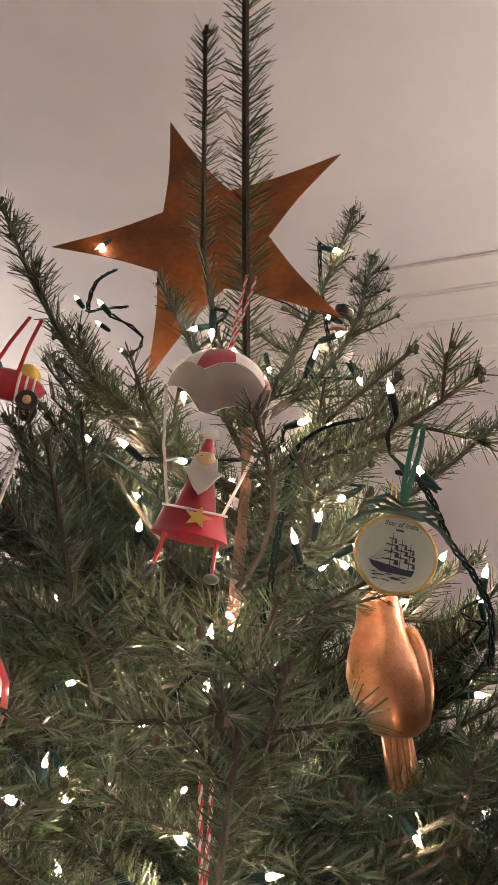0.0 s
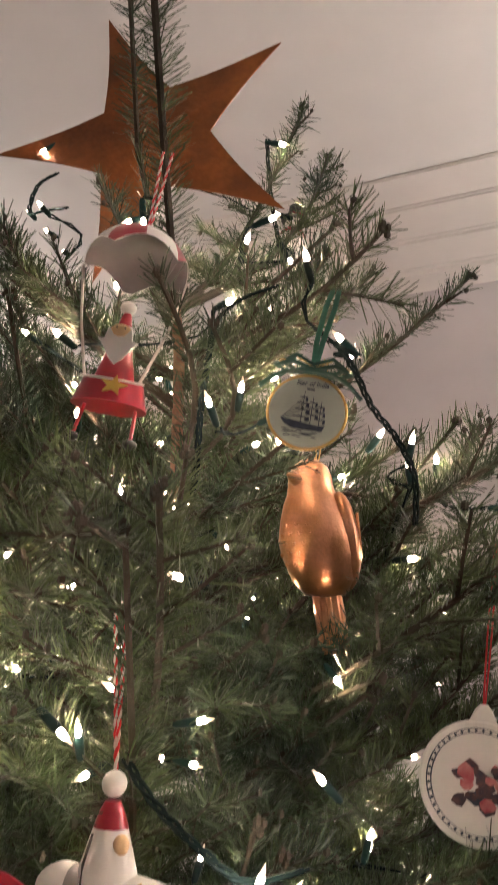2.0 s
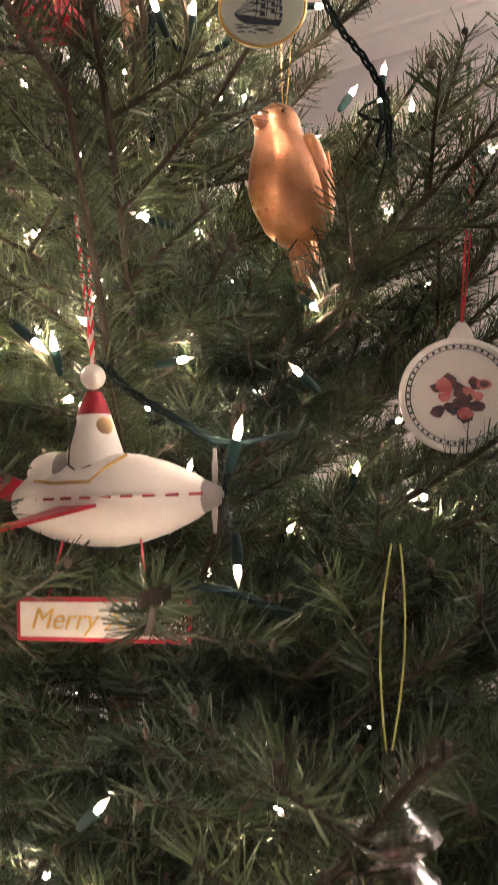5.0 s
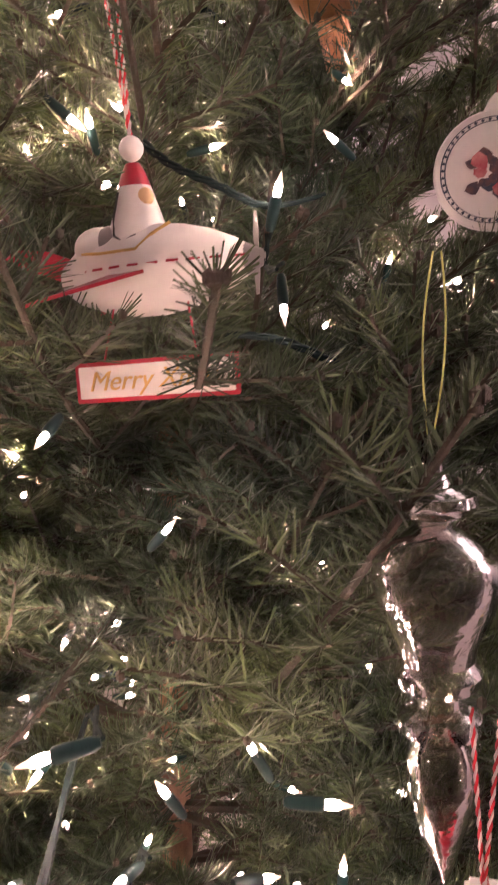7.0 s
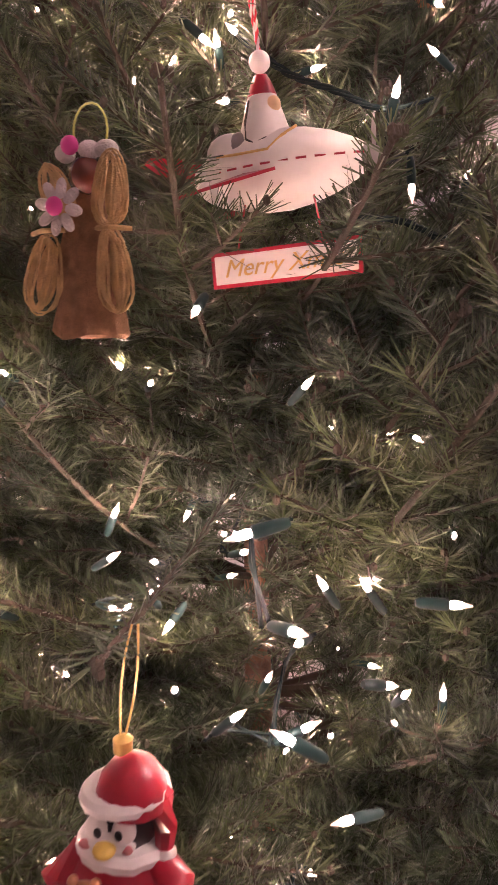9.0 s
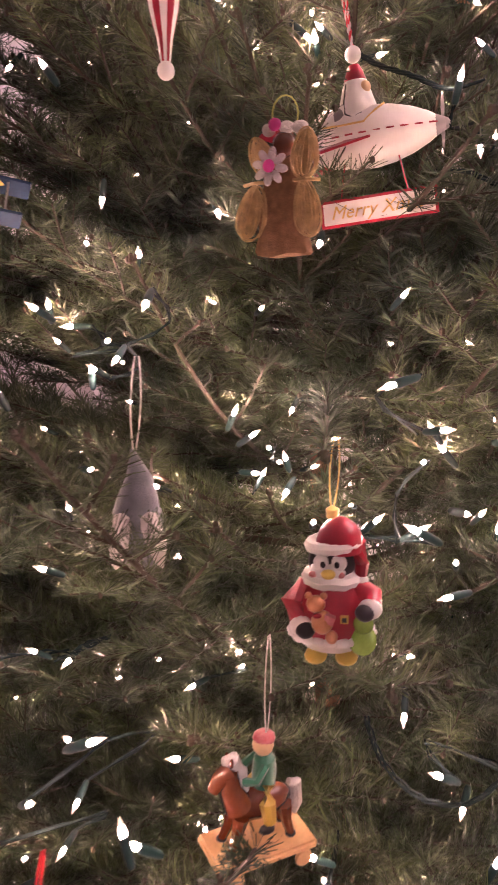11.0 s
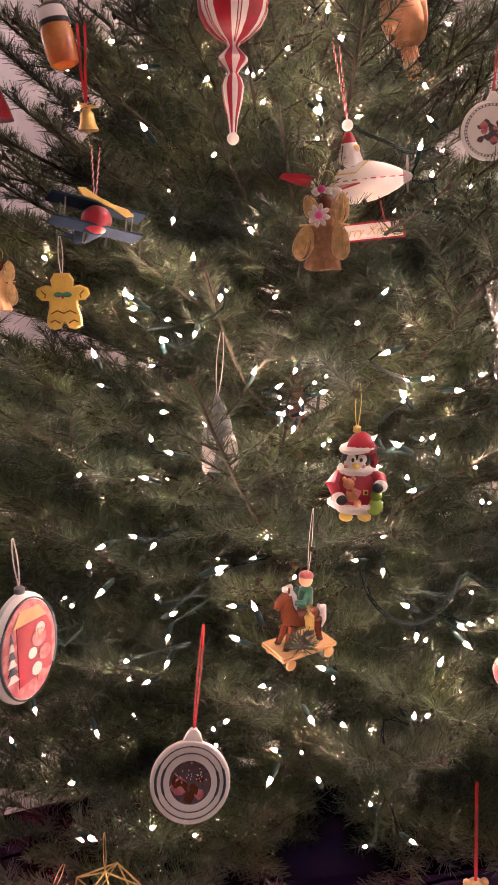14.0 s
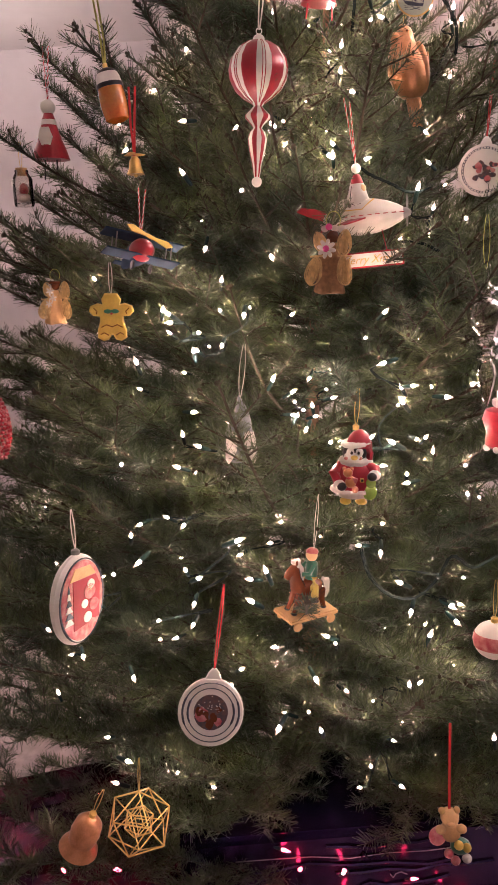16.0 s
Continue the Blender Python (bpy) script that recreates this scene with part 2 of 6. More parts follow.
def disc_outline(r, n=40, rz=None, cx=0, cz=0):
    return [(cx + r * math.cos(2 * math.pi * k / n), cz + (rz or r) * math.sin(2 * math.pi * k / n)) for k in range(n)]


def words(text, size, x, y, z, material, parent, name="lettering", shear=0.0, thick=0.0003):
    cu = bpy.data.curves.new(name, "FONT")
    cu.body, cu.size, cu.align_x, cu.align_y, cu.shear, cu.extrude = text, size, "CENTER", "CENTER", shear, thick
    tmp = bpy.data.objects.new("tmp", cu)
    scene.collection.objects.link(tmp)
    bpy.context.view_layer.update()
    me = bpy.data.meshes.new_from_object(tmp.evaluated_get(bpy.context.evaluated_depsgraph_get()))
    bpy.data.objects.remove(tmp)
    me.materials.clear()
    me.materials.append(material)
    me.transform(Matrix.Translation((x, y, z)) @ Matrix.Rotation(radians(90), 4, "X"))
    ob = new(name, me)
    ob.parent = parent
    return ob


# ---- room ----
def slab(name, x0, x1, y0, y1, z0, z1, material, label, category):
    s = Shape(material).box((x0 + x1) / 2, (y0 + y1) / 2, (z0 + z1) / 2, x1 - x0, y1 - y0, z1 - z0, bevel=0)
    return solid(name, s, Matrix(), label, category, kind="structure", smooth=False)


slab("floor", -2.4, 2.4, -3.6, 2.9, FLOOR - 0.1, FLOOR, CARPET, "pale carpeted floor beneath the tree", "floor")
slab("ceiling", -2.4, 2.4, -3.6, 2.9, CEIL, CEIL + 0.1, PLASTER, "white plaster ceiling above the tree", "ceiling")
slab("wall_south", -2.4, 2.4, -3.6, -3.5, FLOOR, CEIL, WALLS, "pale painted wall of the living room", "wall")
slab("wall_west", -2.4, -2.3, -3.5, 2.8, FLOOR, CEIL, WALLS, "pale painted side wall of the room", "wall")
slab("wall_east", 2.3, 2.4, -3.5, 1.0, FLOOR, CEIL, WALLS, "pale painted side wall of the room", "wall")
slab("wall_far", -2.4, -0.20, 2.8, 2.9, FLOOR, CEIL, WALLS, "pale painted wall at the far end of the room", "wall")
# the wall behind the tree stands askew; a short return closes it to the far wall
SKEW = pose(-0.30, 1.464, 0, 0, 0, -19.5)
s = Shape(WALLS).box(1.45, 0.05, (FLOOR + CEIL) / 2, 2.9, 0.1, CEIL - FLOOR, bevel=0)
solid("wall_north", s, SKEW, "pale painted wall behind the tree", "wall", kind="structure", smooth=False)
slab("wall_return", -0.30, -0.20, 1.53, 2.8, FLOOR, CEIL, WALLS, "short pale return of the wall behind the tree", "wall")
s = Shape(TRIM)
for k, (d, h) in enumerate(((0.43, 0.008), (0.333, 0.016), (0.221, 0.026), (0.11, 0.040))):
    s.box(1.45, -d / 2, CEIL - h / 2 - 0.001 * k, 2.72, d, h, bevel=0.3)
solid("trim_cornice", s, SKEW, "stepped white plaster cornice along the ceiling", "cornice", kind="structure")


def fill_uplighter(x, y, power):
    """An added, unseen uplighter that washes the ceiling."""
    ob = thing("fill_uplighter", pose(x, y, FLOOR), "added unseen brass uplighter that fills the room with light", "floor lamp", "floor lamps")
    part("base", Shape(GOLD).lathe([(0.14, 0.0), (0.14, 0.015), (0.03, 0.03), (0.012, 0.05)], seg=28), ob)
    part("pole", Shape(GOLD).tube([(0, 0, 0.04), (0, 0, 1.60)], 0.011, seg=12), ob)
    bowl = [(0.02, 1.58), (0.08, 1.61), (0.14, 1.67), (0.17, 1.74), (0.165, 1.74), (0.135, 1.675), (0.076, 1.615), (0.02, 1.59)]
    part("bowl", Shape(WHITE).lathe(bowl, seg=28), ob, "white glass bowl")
    part("bulb", Shape(glow("lit_fill_bulb", (1.0, 0.885, 0.83), power)).ball(0, 0, 1.68, 0.045, seg=16, rings=8), ob, "lit round bulb")


# added fill, all out of view: two flank the tree, one faces its front
fill_uplighter(1.70, 0.30, 2150)
fill_uplighter(-1.90, 1.30, 740)
fill_uplighter(1.0, -2.4, 135)


# ---- the tree ----
# where ornaments hang: boughs part there, as hands part them (centre, radius)
HUNG = []


def clear_of(p, margin=0.0):
    """False where a twig would grow through an ornament or a bulb, or close over its face."""
    if len(HUNG) != len(OPEN):
        c = np.array([h[0][:] for h in HUNG])
        out = np.array((-0.03, -0.75, 1.52)) - c
        OPEN[:] = [None] * len(HUNG)
        FIELD["c"], FIELD["out"] = c, out / np.linalg.norm(out, axis=1)[:, None]
        FIELD["r"] = np.array([h[1] for h in HUNG])
        FIELD["reach"] = np.where(FIELD["r"] > 0.015, 0.20, 0.06)
    d = np.array(p[:]) - FIELD["c"]
    along = np.clip((d * FIELD["out"]).sum(1), 0, FIELD["reach"])
    return bool((np.linalg.norm(d - FIELD["out"] * along[:, None], axis=1) >= FIELD["r"] + (margin if margin < 0.01 else 0.01)).all())


OPEN, FIELD = [], {}
rng = random.Random(7)
nrng = np.random.default_rng(11)


def shoot_line(p0, d, length, lift, steps):
    """A shoot that bends up (lift > 0) or droops as it goes out."""
    pts, p, d = [p0.copy()], p0.copy(), d.normalized()
    for _ in range(steps):
        d = (d + Vector((rng.gauss(0, 0.035), rng.gauss(0, 0.035), lift / steps + rng.gauss(0, 0.03)))).normalized()
        p = p + d * (length / steps)
        pts.append(p.copy())
    return pts


class Bough:
    def __init__(self):
        self.wood = Shape(TWIG)
        self.shoots = []

    def shoot(self, pts, r0, r1, bare=0.0, dens=1.0):
        n = len(pts)
        self.wood.tube(pts, [r0 + (r1 - r0) * i / (n - 1) for i in range(n)], seg=6 if r0 > 0.002 else 3)
        e, d = pts[-1], (pts[-1] - pts[-2]).normalized()
        if r0 > 0.0013:
            for k in range(5 if r0 > 0.002 else 1):
                q = e + d * 0.002 + Vector((rng.gauss(0, 0.0018), rng.gauss(0, 0.0018), rng.gauss(0, 0.0018)))
                self.wood.ball(*q, 0.0021, 0.0021, 0.0028, seg=4, rings=3)
        self.shoots.append((np.array([p[:] for p in pts]), bare, dens))

    def needles(self):
        vs = []
        for pts, bare, dens in self.shoots:
            seg = np.linalg.norm(np.diff(pts, axis=0), axis=1)
            total = seg.sum()
            n = int(total * (1 - bare) * DENSITY * dens)
            if n < 4:
                continue
            s = total * (bare + (1 - bare) * nrng.random(n))
            cum = np.r_[0, np.cumsum(seg)]
            i = np.clip(np.searchsorted(cum, s) - 1, 0, len(seg) - 1)
            k = ((s - cum[i]) / seg[i])[:, None]
            base = pts[i] * (1 - k) + pts[i + 1] * k
            ax = (pts[i + 1] - pts[i]) / seg[i][:, None]
            side = np.cross(ax, [0.01, 0.02, 1.0])
            side /= np.linalg.norm(side, axis=1)[:, None]
            up = np.cross(side, ax)
            ang = nrng.normal(0, 0.58, n) + np.where(nrng.random(n) < 0.5, 0.42, math.pi - 0.42)
            lean = np.radians(nrng.normal(57, 9, n) * (1 - 0.35 * (s / total) ** 6))
            rad = np.cos(ang)[:, None] * side + np.sin(ang)[:, None] * up
            d = np.cos(lean)[:, None] * ax + np.sin(lean)[:, None] * rad
            length = nrng.uniform(0.0150, 0.0235, n) * (1 - 0.25 * (s / total) ** 8)
            w = np.cross(d, nrng.normal(0, 1, (n, 3)) + 0.8 * up)
            w /= np.linalg.norm(w, axis=1)[:, None]
            w *= nrng.uniform(0.00048, 0.00072, n)[:, None]
            bend = np.cross(d, w)
            bend /= np.linalg.norm(bend, axis=1)[:, None]
            tip = base + d * length[:, None] + bend * (length * nrng.normal(0, 0.10, n))[:, None]
            vs.append(np.stack([base - 0.7 * w, base + 0.7 * w, tip + 0.5 * w, tip - 0.5 * w], 1))
        if not vs:
            return None
        v = np.concatenate(vs).reshape(-1, 3)
        q = len(v) // 4
        me = bpy.data.meshes.new("needles")
        me.vertices.add(len(v))
        me.vertices.foreach_set("co", v.ravel())
        me.loops.add(len(v))
        me.loops.foreach_set("vertex_index", np.arange(len(v)))
        me.polygons.add(q)
        me.polygons.foreach_set("loop_start", np.arange(q) * 4)
        me.polygons.foreach_set("loop_total", np.full(q, 4))
        me.materials.append(NEEDLE)
        me.update()
        return me


DENSITY = 1750


def grow(base, tip, sag=0.0, fullness=1.0, guard=True, dens=1.0):
    """A bough from the trunk to its tip, with flat sprays of side twigs."""
    b = Bough()
    base, tip = Vector(base), Vector(tip)
    length = (tip - base).length
    n = max(6, int(length / 0.035))
    pts = []
    wob = Vector((rng.gauss(0, 0.012), rng.gauss(0, 0.012), 0))
    for i in range(n + 1):
        k = i / n
        pts.append(base.lerp(tip, k) + Vector((0, 0, -sag * length * 4 * k * (1 - k))) + wob * math.sin(math.pi * k))
    r0 = 0.0017 + 0.0045 * length
    b.shoot(pts, r0, 0.0014, bare=0.12 if length > 0.2 else 0.03, dens=0.9 * dens)
    step, s, sgn = 0.026, 0.16 * length + 0.01, 1
    while s < length - 0.02:
        k = s / length
        i = min(n - 1, int(k * n))
        p = pts[i].lerp(pts[i + 1], k * n - i)
        d = (pts[i + 1] - pts[i]).normalized()
        side = d.cross(Vector((0, 0, 1))).normalized() * sgn
        ln = (0.035 + 0.40 * min(length - s, 0.30) * (1 - 0.3 * k)) * rng.uniform(0.7, 1.15) * fullness
        dirn = d * rng.uniform(0.55, 0.95) + side * rng.uniform(0.7, 1.0) + Vector((0, 0, rng.gauss(0.10, 0.22)))
        line = shoot_line(p, dirn, ln, rng.uniform(-0.1, 0.25), max(2, int(ln / 0.035)))
        if not guard or (clear_of(line[-1], 0.008) and clear_of(line[len(line) // 2], 0.008)):
            b.shoot(line, 0.0016, 0.0010, dens=dens)
            if ln > 0.07:
                for q in range(int(ln / 0.034)):
                    kk = (q + 0.8) / (ln / 0.034 + 0.6)
                    j = min(len(line) - 2, int(kk * (len(line) - 1)))
                    dd = (line[j + 1] - line[j]).normalized()
                    s2 = dd.cross(Vector((0, 0, 1))).normalized() * (1 if q % 2 else -1)
                    l2 = (0.025 + 0.42 * ln * (1 - kk)) * rng.uniform(0.7, 1.1)
                    sub = shoot_line(line[j], dd * 0.8 + s2 * 0.8 + Vector((0, 0, rng.gauss(0.03, 0.15))), l2, 0.1, 2)
                    if not guard or clear_of(sub[-1], 0.008):
                        b.shoot(sub, 0.0012, 0.0009, dens=dens)
        s += step * rng.uniform(0.7, 1.3)
        sgn = -sgn
    me = b.needles()
    wood = part("bough", b.wood, TREE)
    if me:
        nd = new("needles", me)
        nd.parent = wood
        tagged(nd, "dense green fir needles", kind="stuff")
    return wood


# ---- ornaments ----
def hang(x, y, z, radius, rx=0, ry=0, rz=0, size=1.0, guard=True):
    """The pose of a hung ornament; the boughs keep clear of it."""
    if guard:
        HUNG.append((Vector((x, y, z)), radius))
    return pose(x, y, z, rx, ry, rz) @ Matrix.Scale(size, 4)


def cord(parent, top, bottom, material, r=0.0006, double=0.0, name="hanging_cord", label=""):
    """A loop of cord from the ornament up to its twig."""
    t, b = Vector(top), Vector(bottom)
    s = Shape(material)
    for sg in ((-1, 1) if double else (1,)):
        pts = [b.lerp(t, k / 8) + Vector((sg * double * math.sin(math.pi * (0.08 + 0.8 * k / 8)), 0.0005 * sg, 0)) for k in range(9)]
        s.tube(pts, r, seg=5)
    return part(name, s, parent, label)


def candy_cord(parent, top, bottom, r=0.0008, spread_x=0.004, name="hanging_cord"):
    """Red and white twine, twisted, in a loop."""
    t, b = Vector(top), Vector(bottom)
    s = Shape(REDRIB, CORD)
    for sg in (-1, 1):
        for strand in range(2):
            pts = []
            n = 40
            for k in range(n + 1):
                a = 2 * math.pi * k / 5 + math.pi * strand
                pts.append(b.lerp(t, k / n) + Vector((sg * spread_x * k / n + 0.7 * r * math.cos(a), 0.7 * r * math.sin(a), 0)))
            s.tube(pts, r * 0.75, strand, seg=5)
    return part(name, s, parent, "red and white twisted twine")


def star_outline(R, r, curve=0.0, n=5, steps=6):
    out = []
    for k in range(2 * n):
        a0, a1 = math.pi / 2 + math.pi * k / n, math.pi / 2 + math.pi * (k + 1) / n
        r0, r1 = (R, r) if k % 2 == 0 else (r, R)
        for j in range(steps):
            q = j / steps
            x, z = (1 - q) * r0 * math.cos(a0) + q * r1 * math.cos(a1), (1 - q) * r0 * math.sin(a0) + q * r1 * math.sin(a1)
            sc = 1 - curve * math.sin(math.pi * q)
            out.append((x * sc, z * sc))
    return out


def tree_star():
    ob = thing("tree_star", pose(-0.143, 0.134, 2.129, 0, -23.4, 0), "rusted copper sheet-metal star wired behind the tree top", "star")
    s = Shape(RUST).plate(star_outline(0.153, 0.057, 0.06), 0, 0.0016, edge=0.0004)
    part("star_plate", s, ob, "rusty brown-orange metal plate")
    part("hook", Shape(WIRE).tube([(0.0, 0.002, -0.03), (0.01, 0.012, -0.05), (0.05, 0.02, -0.08), (0.07, 0.03, -0.1)], 0.0008), ob)


def figure_cone(s, z0, z1, r0, flare=0.0, m=None, back=0):
    """A tin figure: red cone coat, white beard, peach face, red hat with a white bobble. Slots: red, white, peach, black, gold."""
    h = z1 - z0
    s.lathe([(r0, z0), (r0 * 0.80, z0 + 0.24 * h), (r0 * 0.62, z0 + 0.40 * h), (r0 * 0.40, z0 + 0.66 * h)], 0, m, 22, 0.8)
    s.lathe([(r0 * 0.42, z0 + 0.66 * h), (r0 * 0.36, z0 + 0.76 * h)], 1, m, 18, 0.85)
    s.lathe([(r0 * 0.35, z0 + 0.76 * h), (r0 * 0.18, z0 + 0.93 * h)], 0, m, 16, 0.9)
    s.ball(0, 0, z0 + 1.0 * h, r0 * 0.38, slot=1, m=m)


def parachute_ornament():
    ob = thing("parachute_ornament", hang(-0.072, -0.036, 1.856, 0.040, 0, 3, 14), "tin parachute ornament, red and white canopy, small bearded figure below", "ornament")
    HUNG.append((Vector((-0.072, -0.036, 1.90)), 0.042))
    # canopy: a scalloped bowl, red and white outside, bare tin inside
    seg, rings, R = 36, 7, 0.033
    s = Shape(WHITE, RED, GREY)
    v = []
    for shell in (0, 1):
        for i in range(rings + 1):
            for k in range(seg):
                a = 2 * math.pi * k / seg
                lim = 1.12 + 0.30 * (1 - abs(math.sin(2.5 * a + 0.4)))
                th = lim * i / rings + 0.001
                rr = R - 0.0006 * shell
                v.append((rr * math.sin(th) * math.cos(a), rr * math.sin(th) * math.sin(a), rr * (math.cos(th) - 0.45)))
    f, mi = [], []
    for shell in (0, 1):
        o = shell * (rings + 1) * seg
        for i in range(rings):
            for k in range(seg):
                q = [o + i * seg + k, o + i * seg + (k + 1) % seg, o + (i + 1) * seg + (k + 1) % seg, o + (i + 1) * seg + k]
                f.append(q if shell else q[::-1])
                mi.append(2 if shell else (0 if int((k / seg * 10 + 0.5) // 1) % 2 else 1))
    o = (rings + 1) * seg
    for k in range(seg):
        a, b = rings * seg + k, rings * seg + (k + 1) % seg
        f.append([a, b, o + b, o + a])
        mi.append(0)
    s.add(v, f, 0, pose(0, 0, 0.048, -3, 0, 0) @ pose(0, 0, 0, 0, 0, -30))
    s.mi = mi
    part("canopy", s, ob, "painted tin canopy, bare grey inside")
    for sg in (-1, 1):
        part("parachute_cord", Shape(CORD).tube([(sg * 0.0315, -0.002, 0.036), (sg * 0.025, -0.006, 0.0), (sg * 0.0155, -0.012, -0.0345)], 0.0009), ob)
    fig = Shape(RED, WHITE, SKIN, BLACK, YELLOW)
    m = Matrix.Translation((0, -0.004, 0))
    fig.lathe([(0.0205, -0.071), (0.0195, -0.068), (0.0165, -0.053)], 0, m, 24, 0.75)
    figure_cone(fig, -0.058, 0.004, 0.0122, m=m)
    # face and beard
    fig.ball(0, -0.0105, -0.019, 0.0058, 0.0022, 0.0052, 2, m)
    fig.plate([(-0.0062, -0.018), (-0.0075, -0.027), (-0.0108, -0.028), (-0.0078, -0.032), (-0.004, -0.040), (0, -0.045), (0.004, -0.040), (0.0078, -0.032),
               (0.0108, -0.028), (0.0075, -0.027), (0.0062, -0.018), (0.003, -0.024), (0, -0.025), (-0.003, -0.024)], -0.0145, 0.0015, 1, m, 0.0004)
    for sg in (-1, 1):
        fig.ball(sg * 0.0022, -0.0129, -0.0175, 0.0006, slot=3, m=m, seg=6, rings=4)
        fig.tube([(sg * 0.0135 + 0.001, -0.005, -0.070), (sg * 0.0150, -0.007, -0.092)], 0.0011, 0)
        fig.ball(sg * 0.0152, -0.008, -0.0955, 0.0040, 0.0050, 0.0034, 3)
    fig.plate(star_outline(0.0075, 0.0032), -0.0195, 0.0012, 4, pose(0.002, 0, -0.062, -6, 8, 0))
    fig.tube([(-0.017, -0.011, -0.0535), (-0.006, -0.0165, -0.055), (0.006, -0.0165, -0.055), (0.017, -0.011, -0.0535)], 0.0008, 1)
    fig.v = [(1.06 * x, 0.95 * y, 0.827 * z + 0.0097) for x, y, z in fig.v]
    part("figure", fig, ob, "red-coated tin figure with white beard")
    candy_cord(ob, (0.004, 0.0, 0.125), (0.0, 0.010, 0.066), spread_x=0.003)


def ship_ornament():
    ob = thing("ship_ornament", hang(0.038, -0.036, 1.8105, 0.029, -4, 5, 6, 0.86), "cream porcelain disc with an ink sailing ship, green ribbon bow", "ornament")
    part("disc", Shape(CREAM).plate(disc_outline(0.0245), 0, 0.005, edge=0.001), ob)
    rim = [(0.0250 * math.cos(a), 0.001, 0.0250 * math.sin(a)) for a in np.linspace(0, 2 * math.pi, 61)]
    part("rim", Shape(GOLD).tube(rim, 0.0010, seg=6), ob, "beaded gold rim")
    art = Shape(NAVY)
    y = -0.0006
    def quad(pts):
        art.plate(pts, y, 0.0005)
    quad([(-0.013, -0.010), (-0.016, -0.0065), (-0.004, -0.0075), (0.011, -0.0095), (0.0125, -0.0085), (0.011, -0.0125), (-0.008, -0.0125)])
    for x, z0, z1 in ((-0.003, -0.008, 0.0135), (0.003, -0.008, 0.010), (0.0085, -0.009, 0.0075)):
        quad([(x - 0.00025, z0), (x + 0.00025, z0), (x + 0.0002, z1), (x - 0.0002, z1)])
    for x, z, w in ((-0.003, 0.0095, 0.0030), (-0.003, 0.0055, 0.0045), (-0.003, 0.001, 0.0055), (-0.0032, -0.004, 0.006), (0.0035, 0.0065, 0.003), (0.0036, 0.0025, 0.004),
                    (0.0036, -0.002, 0.0045), (0.0088, 0.004, 0.0025), (0.0090, 0.000, 0.0032), (0.0092, -0.0045, 0.0035)):
        quad([(x - w * 0.9, z - 0.0003), (x + w * 0.9, z - 0.0006), (x + w * 0.8, z + 0.0001), (x - w * 0.8, z + 0.0003)])
        quad([(x + w * 0.35, z - 0.0028), (x + w * 0.9, z - 0.003), (x + w * 0.85, z - 0.0003), (x + w * 0.5, z - 0.0003)])
    for k in range(4):
        quad([(-0.0155, -0.0060 - 0.0002 * k), (-0.003, 0.009 - 0.004 * k), (-0.0032, 0.0086 - 0.004 * k)])
    for k in range(16):
        x, z = rng.uniform(-0.013, 0.011), rng.uniform(-0.018, -0.0125)
        w = rng.uniform(0.002, 0.004) * (1 if z > -0.016 else 0.6)
        quad([(x - w, z), (x, z - 0.0004), (x + w, z + 0.0001), (x, z + 0.0003)])
    part("ship_drawing", art, ob, "dark ink drawing of a square-rigged ship", smooth=False)
    words("Star of India", 0.0043, 0.001, -0.0006, 0.0190, NAVY, ob, shear=0.2)
    part("writing_bar", Shape(NAVY).plate([(-0.002, 0.0148), (0.003, 0.0148), (0.003, 0.0158), (-0.002, 0.0158)], -0.0006, 0.0005), ob)
    bow = Shape(DARKGREEN, GOLD)
    for sg in (-1, 1):
        for dz, w in ((0.0, 0.024), (0.003, 0.021)):
            pts = [(0.0, -0.003, 0.028 + dz), (sg * w * 0.55, -0.007 - dz, 0.0305 + dz), (sg * w, -0.002, 0.028 + dz), (sg * w * 0.6, 0.003, 0.0265 + dz), (0, 0.001, 0.027 + dz)]
            bow.tube(pts, 0.0026, 0, seg=6, flat=0.25)
        bow.tube([(0, -0.003, 0.027), (sg * 0.012, -0.004, 0.026), (sg * 0.024, -0.002, 0.021), (sg * 0.033, 0.0, 0.013)], 0.0024, 0, seg=6, flat=0.25)
        bow.tube([(0, -0.0042, 0.029), (sg * 0.012, -0.0085, 0.033), (sg * 0.023, -0.003, 0.031)], 0.0004, 1, seg=4)
    part("bow", bow, ob, "dark green ribbon bow with gold edge")
    rib = Shape(GREEN)
    for sg in (-1, 1):
        rib.tube([(0.0005 * sg, -0.001, 0.028), (0.002 * sg + 0.001, 0.0, 0.05), (0.003 * sg + 0.004, 0.004, 0.078), (0.002 * sg + 0.006, 0.012, 0.098)], 0.0018, 0, seg=6, flat=0.2)
    part("hanging_ribbon", rib, ob, "shiny green ribbon")


